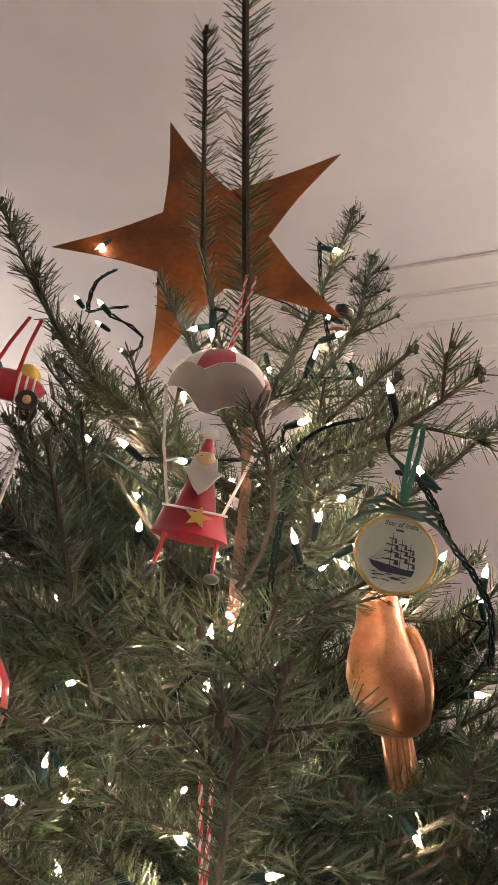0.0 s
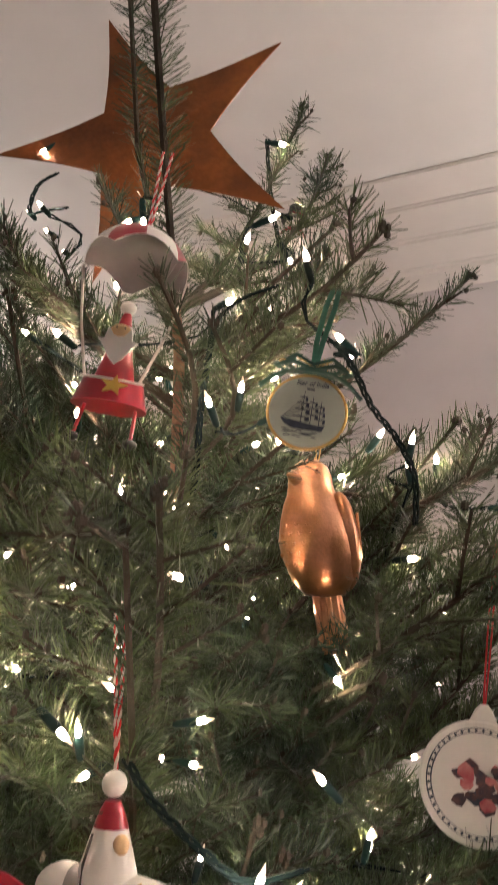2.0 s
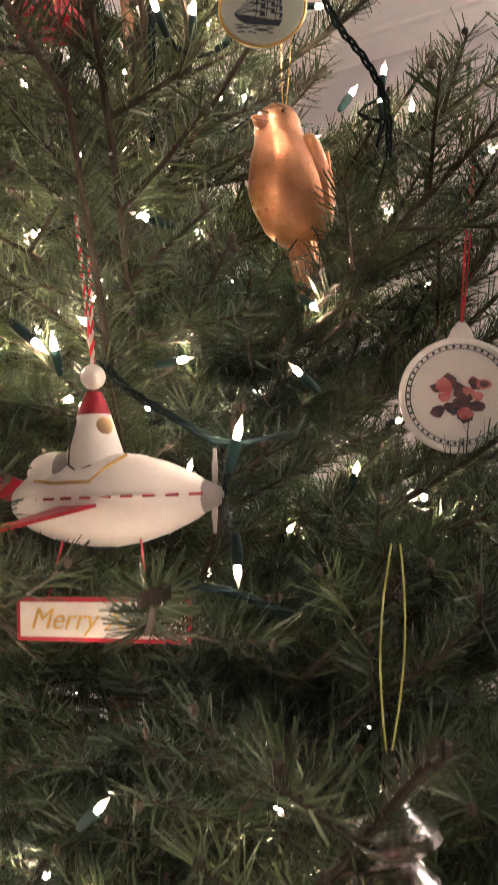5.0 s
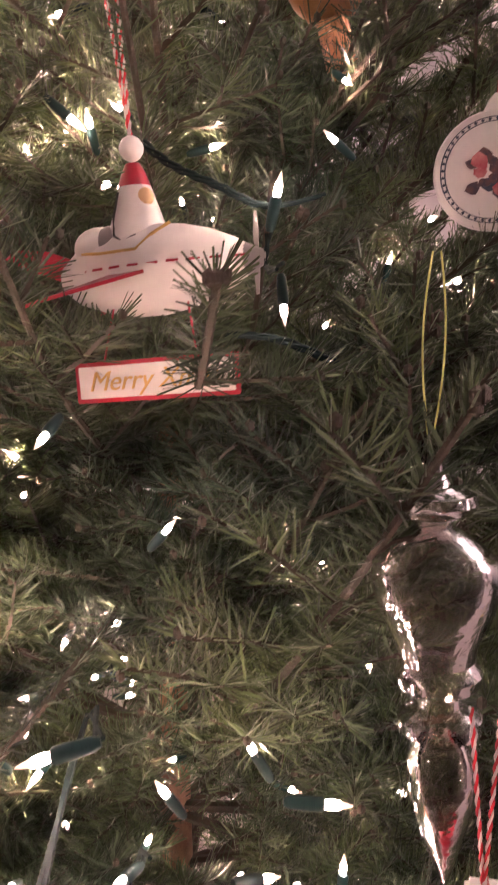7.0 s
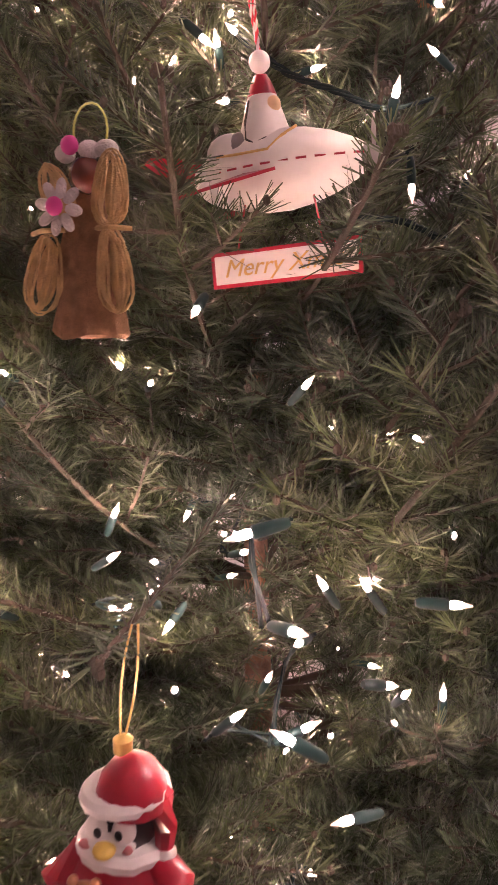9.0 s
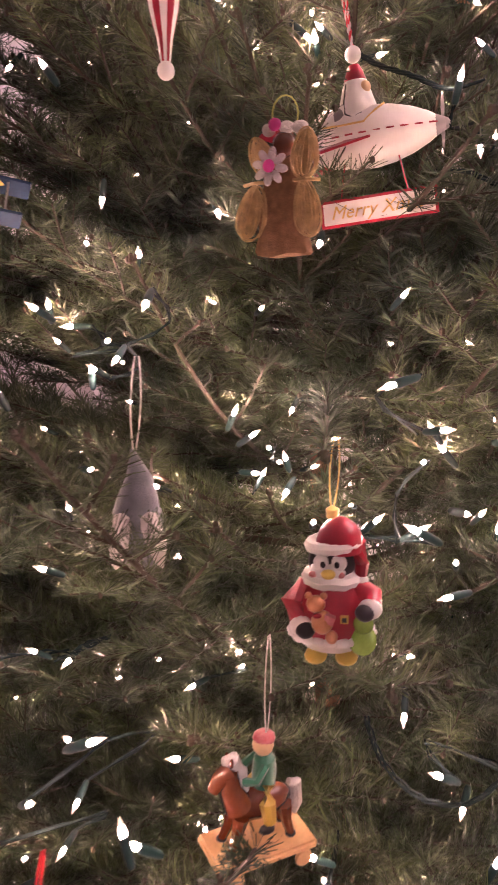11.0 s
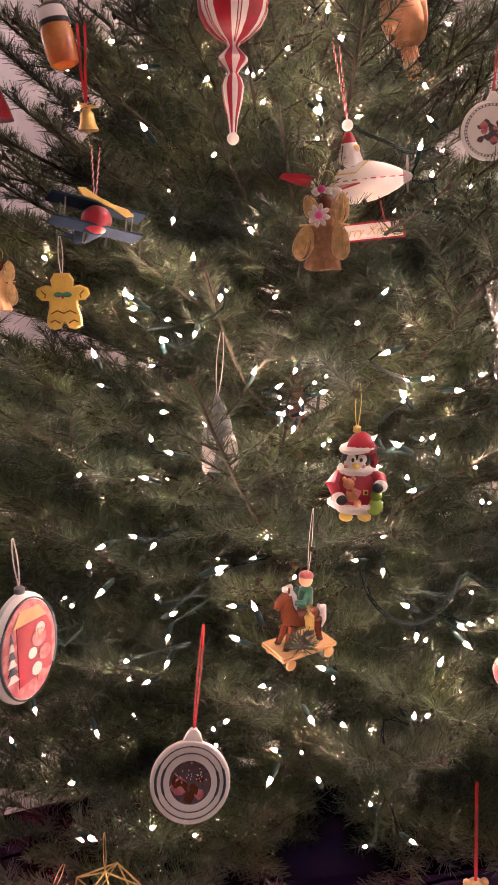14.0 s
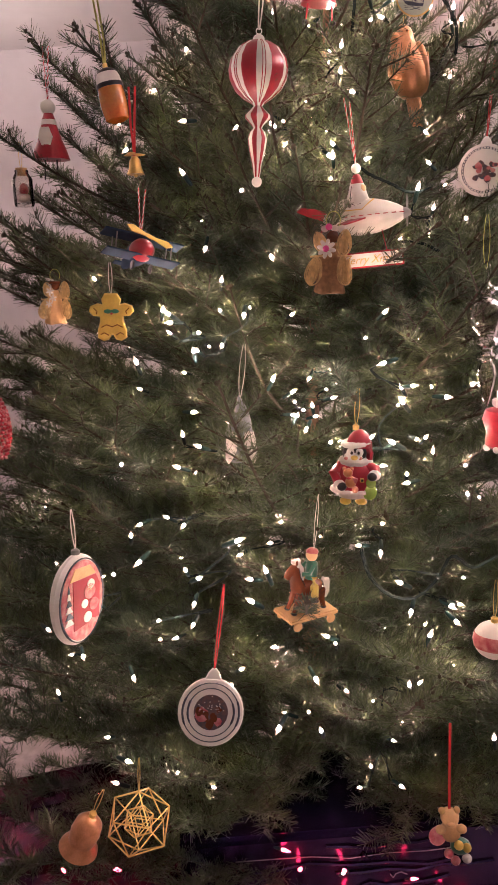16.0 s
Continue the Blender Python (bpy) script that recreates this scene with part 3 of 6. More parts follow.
def copper_bird():
    ob = thing("copper_bird_ornament", hang(0.042, 0.056, 1.757, 0.036, 0, -4, 0, 0.92), "copper-coloured blown-glass bird hanging from gold thread", "ornament")
    s = Shape(COPPER, GOLD, BROWN)
    s.lathe([(0.004, -0.042), (0.014, -0.040), (0.0225, -0.031), (0.0280, -0.014), (0.0290, -0.004), (0.0268, 0.009), (0.0222, 0.021), (0.0182, 0.028),
             (0.0163, 0.034), (0.0156, 0.042), (0.0126, 0.049), (0.0065, 0.0535), (0.0005, 0.055)], 0, None, 30, 0.86)
    # the head is turned and carried over the breast
    s.v = [(x - 0.006 * min(1.0, max(0.0, (z - 0.006) / 0.03)) + 0.004 * min(1.0, max(0.0, -z / 0.03)), y - 0.003 * max(0.0, z) / 0.05, z) for x, y, z in s.v]
    s.lathe([(0.0052, -0.002), (0.0040, 0.004), (0.0018, 0.0075), (0.0003, 0.0095)], 0, pose(-0.0150, -0.0130, 0.0385, 78, 0, -38), 10)
    for x, y in ((0.0000, -0.0145), (-0.0185, -0.0050)):
        s.ball(x, y, 0.0435, 0.0026, 0.0018, 0.0026, 0, None, 8, 6)
        s.ball(x - 0.0002, y - 0.0014, 0.0435, 0.0013, 0.0009, 0.0013, 2, None, 6, 5)
    # breast feathers, low relief
    for row in range(6):
        for k in range(4):
            a = -0.95 + 0.30 * k + 0.15 * (row % 2)
            r = 0.0272 - 0.0006 * (row - 2) ** 2
            s.tube([(r * math.sin(a + d) - 0.001 * row, -0.86 * r * math.cos(a + d) - 0.0002, 0.012 - 0.0065 * row - 0.0018 * math.cos(d * 26)) for d in (-0.06, 0.0, 0.06)], 0.0009, 0, seg=5)
    part("bird", s, ob)
    w = Shape(COPPER)
    m = pose(0.0170, -0.0050, -0.004, 4, -9, 34)
    w.ball(0, 0, 0, 0.0085, 0.0150, 0.0340, 0, m, 16, 12)
    for k in range(5):
        w.tube([tuple(m @ Vector(p)) for p in ((0.0075, -0.009 + 0.004 * k, 0.018 - 0.003 * k), (0.0088, -0.007 + 0.0036 * k, -0.004), (0.0040, 0.0000 + 0.0024 * k, -0.031 - 0.001 * k))], 0.0011, 0, seg=5)
    part("wing", w, ob, "folded copper wing with feather ridges")
    t = Shape(COPPER)
    tail = [(-0.006, -0.034), (0.014, -0.034), (0.0185, -0.058), (0.0205, -0.078), (0.0150, -0.081), (0.009, -0.0795), (0.003, -0.079), (-0.0005, -0.072), (-0.003, -0.056)]
    t.plate(tail, -0.003, 0.008, 0, None, 0.0022)
    for k in range(4):
        t.tube([(0.000 + 0.0038 * k, -0.0035, -0.040), (0.003 + 0.0046 * k, -0.0032, -0.077)], 0.0011, 0, seg=5)
    part("tail", t, ob, "straight ridged copper tail")
    part("cap", Shape(GOLD).lathe([(0.003, 0.052), (0.0032, 0.056), (0.001, 0.057)], 0, Matrix.Translation((-0.004, 0, 0))), ob, "gold metal cap")
    cord(ob, (0.006, 0.004, 0.135), (-0.001, 0.002, 0.054), GOLD, 0.0005, 0.003, label="gold thread")


def toy_plane():
    ob = thing("plane_ornament", hang(-0.0245, -0.068, 1.571, 0.042, 0, -3, -7, 1.07), "white tin aeroplane ornament with pilot figure and hanging sign", "ornament")
    m = Matrix.Rotation(radians(90), 4, "Y")
    prof = [(0.0005, -0.046), (0.006, -0.044), (0.012, -0.036), (0.0165, -0.024), (0.0195, -0.008), (0.0198, 0.004), (0.018, 0.016), (0.0145, 0.028), (0.0095, 0.039), (0.0055, 0.045), (0.0045, 0.046)]
    part("fuselage", Shape(WHITE).lathe(prof, 0, Matrix.Translation((0, 0, -0.006)) @ m, 28, 0.8), ob, "glossy white body")
    ck = Shape(GREY, GOLD, WHITE)
    ck.ball(-0.025, 0, 0.0060, 0.0120, 0.0115, 0.0095, 2, None, 18, 10)
    ck.ball(-0.0185, 0, 0.0066, 0.0082, 0.0108, 0.0088, 0, None, 18, 10)
    ck.tube([(-0.029, -0.0098, 0.003), (-0.018, -0.0142, 0.0015), (-0.001, -0.0144, 0.0015), (0.006, -0.0115, 0.0075), (0.012, -0.0060, 0.0122)], 0.0007, 1, seg=5)
    part("cockpit", ck, ob, "open cockpit with gold edging")
    nose = Shape(GREY).lathe([(0.0095, 0.037), (0.0055, 0.046), (0.003, 0.051), (0.0005, 0.0525)], 0, Matrix.Translation((0, 0, -0.006)) @ m, 18, 0.8)
    part("nose", nose, ob, "grey tin nose cone")
    pr = Shape(GREY)
    pr.plate([(-0.0006, -0.017), (0.0006, -0.017), (0.0012, -0.008), (0.0007, 0), (0.0012, 0.008), (0.0006, 0.017), (-0.0006, 0.017), (-0.0012, 0.008), (-0.0007, 0), (-0.0012, -0.008)], -0.0005, 0.001, 0, pose(0.0475, 0, -0.004, 0, 2, 8))
    part("propeller", pr, ob, "thin grey tin propeller")
    dashes = Shape(RED)
    for k in range(10):
        x = -0.040 + 0.0088 * k
        r = 0.8 * np.interp(x, [-0.046, -0.024, -0.008, 0.016, 0.039, 0.046], [0.001, 0.0165, 0.0195, 0.018, 0.0095, 0.005])
        r2 = 0.8 * np.interp(x + 0.005, [-0.046, -0.024, -0.008, 0.016, 0.039, 0.046], [0.001, 0.0165, 0.0195, 0.018, 0.0095, 0.005])
        dashes.tube([(x, -r - 0.0002, -0.005), (x + 0.005, -r2 - 0.0002, -0.005)], 0.0006, 0, seg=5)
    part("dashed_stripe", dashes, ob, "red painted dashes")
    for sg in (-1, 1):
        w = Shape(RED)
        edge = [(0.005, 0.0145, -0.0075), (-0.014, 0.0145, -0.0085), (-0.046, 0.031, -0.0190), (-0.037, 0.034, -0.0180)]
        w.add([(x, sg * y, z + dz) for dz in (0.0008, -0.0008) for x, y, z in edge], [[0, 1, 2, 3], [7, 6, 5, 4]] + [[k, (k + 1) % 4, 4 + (k + 1) % 4, 4 + k] for k in range(4)])
        part("wing", w, ob, "red tin wing")
    part("tail_fin", Shape(RED).plate([(-0.040, 0.003), (-0.052, 0.008), (-0.070, 0.011), (-0.076, 0.007), (-0.064, 0.001), (-0.044, -0.007)], -0.0006, 0.0012), ob, "red tin tail")
    fig = Shape(RED, WHITE, SKIN, BLACK, YELLOW)
    fm = Matrix.Translation((-0.006, 0, 0))
    fig.lathe([(0.0150, 0.002), (0.0125, 0.014), (0.0075, 0.030)], 1, fm, 20, 0.8)
    fig.lathe([(0.0076, 0.030), (0.0055, 0.036), (0.0034, 0.040)], 0, fm, 16, 0.85)
    fig.ball(-0.006, 0, 0.0465, 0.0054, slot=1)
    fig.ball(0.0005, -0.0035, 0.0245, 0.0038, 0.0034, 0.0042, 2)
    fig.tube([(-0.0115, -0.0050, 0.028), (-0.0135, -0.0075, 0.017), (-0.013, -0.0095, 0.009), (-0.0085, -0.0115, 0.006), (-0.002, -0.0105, 0.008)], 0.0006, 3, seg=5)
    part("pilot_figure", fig, ob, "white-bearded tin figure in a red cap")
    candy_cord(ob, (-0.012, 0.004, 0.122), (-0.006, 0, 0.052), spread_x=0.003)
    part("cord_end", Shape(CORD).tube([(-0.006, 0, 0.046), (-0.006, 0, 0.054)], 0.0007), ob)
    HUNG.extend([(Vector((-0.030 + x, -0.084, 1.520)), 0.016) for x in (-0.01, 0.01, 0.03)])
    sign = Shape(WHITE, RED)
    sign.box(0.004, -0.016, -0.0530, 0.076, 0.0014, 0.0175, 1, bevel=0.3)
    sign.box(0.004, -0.0166, -0.0530, 0.0720, 0.0012, 0.0138, 0, bevel=0.2)
    board = part("sign_board", sign, ob, "white sign board with a red border", smooth=False)
    words("Merry Xmas", 0.0120, 0.003, -0.0174, -0.0530, GOLD, board, shear=0.35)
    for x in (-0.020, 0.024):
        part("sign_wire", Shape(RED).tube([(x * 0.8, -0.010, -0.022), (x, -0.016, -0.0465)], 0.0005, seg=5), ob)


def round_plaque(x, y, z, R, label, print_mat, ring_mat, rz, ry, leaves=False, up=0.10, rx=0):
    ob = thing("plaque_ornament", hang(x, y, z, R + 0.008, rx, ry, rz), label, "ornament")
    s = Shape(WHITE).plate(disc_outline(R), 0, 0.005, edge=0.0012)
    s.plate([(-0.0075, R * 0.97), (0.0075, R * 0.97), (0.005, R + 0.005), (0.002, R + 0.0085), (-0.002, R + 0.0085), (-0.005, R + 0.005)], 0.0004, 0.0042, 0, None, 0.0008)
    part("disc", s, ob, "glazed white porcelain disc")
    for k, rr in enumerate((0.86, 0.70) if not leaves else (0.87, 0.80)):
        ring = [(rr * R * math.cos(a), -0.0003, rr * R * math.sin(a)) for a in np.linspace(0, 2 * math.pi, 49)]
        part("painted_ring", Shape(ring_mat).tube(ring, 0.0010 if not leaves else 0.0004, seg=6, flat=0.5), ob, "dark painted ring")
    if leaves:
        lv = Shape(NAVY)
        for k in range(44):
            a = 2 * math.pi * k / 44
            lv.plate([(q * math.cos(a) * 1.0 + t * math.sin(a), q * math.sin(a) - t * math.cos(a)) for q, t in ((0.865 * R, 0), (0.835 * R, 0.0014), (0.80 * R, 0.0), (0.835 * R, -0.0006))], -0.0008, 0.0006)
        part("leaf_border", lv, ob, "dark leaf border", smooth=False)
        pic = Shape(SEPIA, ROSE, NAVY)
        for k in range(26):
            a, q = rng.uniform(0, 6.28), R * 0.40 * rng.random() ** 0.5
            w = rng.uniform(0.1, 0.2) * R
            pic.plate([(q * 1.25 * math.cos(a) + w * rng.uniform(0.5, 1) * math.cos(t), q * math.sin(a) + w * rng.uniform(0.4, 0.9) * math.sin(t)) for t in np.linspace(0, 6.28, 8)[:-1]], -0.0006 - 0.00004 * k, 0.0004, rng.choice((0, 0, 0, 2, 1)))
    else:
        pic = Shape(SEPIA, BROWN, WHITE, ROSE)
        pic.plate(disc_outline(R * 0.52, 32), -0.0006, 0.0006, 0)
        for k in range(16):
            a, q = rng.uniform(2.6, 6.8), R * 0.38 * rng.random() ** 0.5
            w = rng.uniform(0.10, 0.2) * R
            pic.plate([(q * math.cos(a) + w * rng.uniform(0.5, 1) * math.cos(t), q * math.sin(a) + w * rng.uniform(0.5, 1) * math.sin(t)) for t in np.linspace(0, 6.28, 8)[:-1]], -0.0009 - 0.00004 * k, 0.0003, rng.choice((1, 1, 3)))
        for k in range(26):
            a, q = rng.uniform(0, 3.4), R * 0.5 * rng.random() ** 0.5
            pic.plate(disc_outline(0.0005, 6, None, q * math.cos(a), q * math.sin(a)), -0.0017, 0.0002, 2)
    part("picture", pic, ob, "small dark painted winter scene", smooth=False)
    cord(ob, (0.002, 0.004, R + up), (0, 0.002, R + 0.004), REDRIB, 0.0006, 0.0012, label="thin red ribbon")


def oval_plaque():
    ob = thing("oval_ornament", hang(-0.309, -0.376, 1.213, 0.05, 0, 6, 70), "oval porcelain ornament with a red printed door scene", "ornament")
    part("disc", Shape(WHITE).plate(disc_outline(0.035, 44, 0.043), 0, 0.012, edge=0.004), ob, "pearly white rounded rim")
    ring = [(0.032 * math.cos(a), -0.0006, 0.0395 * math.sin(a)) for a in np.linspace(0, 2 * math.pi, 61)]
    part("painted_ring", Shape(NAVY).tube(ring, 0.0014, seg=6, flat=0.4), ob, "dark blue ring")
    pic = Shape(WHITE, ROSE, RED, NAVY, SKIN, TAN)
    pic.plate(disc_outline(0.0305, 40, 0.038), -0.0010, 0.001, 1)
    pic.plate([(-0.014, -0.026), (0.024, -0.022), (0.026, 0.010), (0.020, 0.020), (-0.014, 0.021)], -0.0016, 0.0006, 2)
    pic.plate([(-0.018, 0.021), (0.020, 0.021), (0.012, 0.031), (-0.010, 0.032)], -0.0016, 0.0006, 5)
    for x, z, r, sl in ((0.010, 0.006, 0.0085, 1), (0.012, 0.0125, 0.0055, 0), (0.010, 0.009, 0.0035, 4), (0.002, -0.004, 0.005, 0), (0.016, -0.008, 0.007, 1), (0.006, -0.018, 0.006, 0), (0.012, -0.026, 0.006, 1)):
        pic.plate(disc_outline(r, 14, r * 0.85, x, z), -0.0021, 0.0005, sl)
    for k in range(6):
        pic.plate([(-0.028 + 0.001 * k, -0.018 + 0.006 * k), (-0.014 - 0.001 * k, -0.018 + 0.006 * k), (-0.021, -0.010 + 0.006 * k)], -0.0022 - 0.00005 * k, 0.0004, 3 if k % 2 else 0)
    part("picture", pic, ob, "red and white printed scene", smooth=False)
    part("cap", Shape(GREY).lathe([(0.004, 0.0), (0.004, 0.004), (0.001, 0.006)], 0, Matrix.Translation((0, 0.006, 0.043)), 14), ob, "silver cap")
    cord(ob, (0.0, 0.01, 0.085), (0, 0.006, 0.048), CORD, 0.0005, 0.003)


def finial_ornament():
    """The striped balloon with its long turned drop."""
    ob = thing("striped_finial_ornament", hang(-0.141, -0.148, 1.711, 0.042, 0, 3, 0), "red and white striped glass finial ornament with long drop", "ornament")
    HUNG.append((Vector((-0.140, -0.150, 1.63)), 0.022))
    prof = [(0.005, 0.031), (0.012, 0.0295), (0.022, 0.0235), (0.030, 0.012), (0.032, 0.002), (0.0305, -0.007), (0.025, -0.017), (0.016, -0.025), (0.007, -0.030), (0.0048, -0.033),
            (0.008, -0.0365), (0.0135, -0.042), (0.0135, -0.045), (0.0065, -0.052), (0.0045, -0.055), (0.008, -0.059), (0.0105, -0.066), (0.0088, -0.077), (0.005, -0.092), (0.0032, -0.105)]
    seg = 36
    s = Shape(WHITE, RED)
    s.lathe(prof, 0, None, seg)
    nf = (len(prof) - 1) * seg
    for i in range(nf):
        k = i % seg
        s.mi[i] = 1 if k % 6 in (0, 1, 2) else 0
    part("glass_body", s, ob)
    for k in range(6):
        for off in (-0.05, 0.05):
            a = 2 * math.pi * (k * 6 + 4.5) / seg + off
            pts = [(1.004 * r * math.cos(a), 1.004 * r * math.sin(a), z) for r, z in prof[1:9]]
            part("thin_stripe", Shape(RED).tube(pts, 0.0005, seg=4), ob, "thin red painted stripe")
    part("drop_bead", Shape(WHITE).ball(0, 0, -0.110, 0.0056), ob, "white glass bead tip")
    cap = Shape(WHITE).lathe([(0.006, 0.029), (0.006, 0.034), (0.0045, 0.036), (0.002, 0.0375)], seg=16)
    cap.tube([(0.003 * math.cos(a), 0, 0.0405 + 0.003 * math.sin(a)) for a in np.linspace(0, 6.28, 13)], 0.0006, 0, seg=5)
    part("cap", cap, ob, "white metal cap and ring")
    cord(ob, (0.004, 0.006, 0.105), (0, 0, 0.042), CORD, 0.0008, 0.002)


def icicle_ornament():
    ob = thing("glass_finial_ornament", hang(0.100, -0.168, 1.44, 0.030, 0, -2, 0), "clear blown-glass finial ornament with turned bulges", "ornament")
    HUNG.append((Vector((0.10, -0.168, 1.39)), 0.022))
    prof = [(0.003, 0.052), (0.0035, 0.046), (0.006, 0.042), (0.013, 0.039), (0.0142, 0.036), (0.012, 0.033), (0.0065, 0.031), (0.006, 0.029), (0.012, 0.025), (0.0195, 0.018), (0.0205, 0.012), (0.018, 0.002),
            (0.0135, -0.008), (0.0115, -0.015), (0.014, -0.019), (0.013, -0.023), (0.0072, -0.027), (0.0072, -0.030), (0.0135, -0.034), (0.0135, -0.038), (0.008, -0.042), (0.0105, -0.048),
            (0.0115, -0.056), (0.009, -0.068), (0.0055, -0.080), (0.002, -0.090), (0.0003, -0.093)]
    outer = prof
    inner = [(max(0.0002, r - 0.0011), z) for r, z in prof[::-1]]
    s = Shape(CLEAR)
    s.lathe(outer, 0, None, 28)
    s.lathe(inner, 0, None, 28)
    part("glass_body", s, ob)
    part("cap", Shape(CLEAR).lathe([(0.0034, 0.050), (0.0030, 0.056), (0.0012, 0.059)], 0, None, 14), ob, "clear glass loop")
    cord(ob, (0.004, 0.01, 0.115), (0, 0, 0.058), PALEGREEN, 0.00035, 0.0035, label="yellow-green thread")


def straw_angel(x, y, z, k, rz, flower, label):
    ob = thing("straw_angel_ornament", hang(x, y, z, 0.042 * k, 0, 2, rz, k), label, "ornament")
    s = Shape(BURLAP if flower else TAN)
    s.lathe([(0.0185, -0.044), (0.0195, -0.042), (0.0175, -0.030), (0.0150, -0.010), (0.0100, 0.010), (0.0055, 0.018), (0.003, 0.020)], 0, None, 24, 0.5)
    s.v = [(px * (1 + 0.05 * math.sin(pz * 300)) - 0.002, py + 0.0012 * math.sin(px * 500 + pz * 90), pz + 0.0012 * math.sin(px * 210)) for px, py, pz in s.v]
    part("dress", s, ob, "brown burlap dress" if flower else "pale cloth dress")
    part("head", Shape(BROWN).ball(0.001, -0.003, 0.0235, 0.0080), ob, "dark round wooden head")
    # each wing is two bunches of raffia, looped and tied at the middle
    for bx, by, bz, w, h, lean in ((-0.0135, -0.004, 0.017, 0.0075, 0.0120, -18), (-0.0210, -0.005, -0.017, 0.0100, 0.0170, 14), (0.0165, -0.008, 0.016, 0.0085, 0.0150, 6), (0.0175, -0.008, -0.017, 0.0085, 0.0175, -5)):
        m = pose(bx, by, bz, 0, lean, 0)
        bunch = part("wing", Shape(RAFFIA).ball(0, 0.001, 0, w * 0.55, 0.0022, h * 0.84, 0, m, 14, 9), ob, "bunch of looped raffia")
        for q in range(7):
            f = 1.0 - 0.12 * q + rng.uniform(-0.03, 0.03)
            dx, dz = rng.gauss(0, 0.0007), rng.gauss(0, 0.0008)
            ring = [tuple(m @ Vector((w * f * math.sin(a) * (1 - 0.25 * math.cos(a)) + dx, -0.0015 - 0.0005 * q + 0.0008 * math.sin(3 * a + q), h * (0.85 + 0.15 * f) * math.cos(a) + dz))) for a in np.linspace(0, 2 * math.pi, 21)]
            part("raffia_loop", Shape(RAFFIA).tube(ring, 0.0008, 0, seg=5, flat=0.6), bunch)
    for sg in (-1, 1):
        part("tie", Shape(RAFFIA).tube([(sg * 0.008, -0.008, 0.001), (sg * 0.017, -0.0125, 0.0005), (sg * 0.025, -0.008, 0.0)], 0.0011, seg=6), ob)
    spots = [(-0.0045, -0.0165, 0.009, 0.0110, 8)] if flower else [(-0.009, -0.013, 0.014, 0.0070, 6), (-0.005, -0.014, 0.002, 0.0065, 6), (-0.012, -0.013, -0.008, 0.006, 6)]
    for fx, fy, fz, fr, n in spots:
        bloom = part("flower", Shape(PINK if flower else WOOL).ball(fx, fy - 0.003, fz, fr * 0.36, fr * 0.25, fr * 0.36, 0, None, 10, 7), ob, "pink flower centre" if flower else "small white flower")
        for q in range(n):
            m = pose(fx, fy, fz, 0, 360 * q / n + 12, 0)
            part("petal", Shape(WOOL).ball(0, 0, fr * 0.68, fr * 0.24, fr * 0.15, fr * 0.40, 0, m, 8, 6), bloom)
    if flower:
        for bx, bz, r in ((-0.0085, 0.0325, 0.0045), (0.0035, 0.0330, 0.0050), (0.0120, 0.0325, 0.0055)):
            part("wreath_bead", Shape(WOOL).ball(bx, -0.005, bz, r, 0.0042, 0.0040, 0, None, 10, 7), ob, "white felt bead")
        part("wreath_rose", Shape(PINK).ball(-0.003, -0.0095, 0.0345, 0.0042, 0.003, 0.0040, 0, None, 10, 7), ob, "pink felt rose")
    else:
        part("wreath", Shape(BROWN).tube([(0.0085 * math.cos(a), -0.003 + 0.0075 * math.sin(a), 0.029) for a in np.linspace(0, 6.28, 17)], 0.0026, seg=7), ob, "brown twig wreath on the head")
    loop = [(0.001 + 0.0085 * math.cos(a), 0, 0.042 + 0.011 * math.sin(a)) for a in np.linspace(-0.7, 3.9, 14)]
    part("wire_loop", Shape(PALEGREEN).tube(loop, 0.0005), ob)


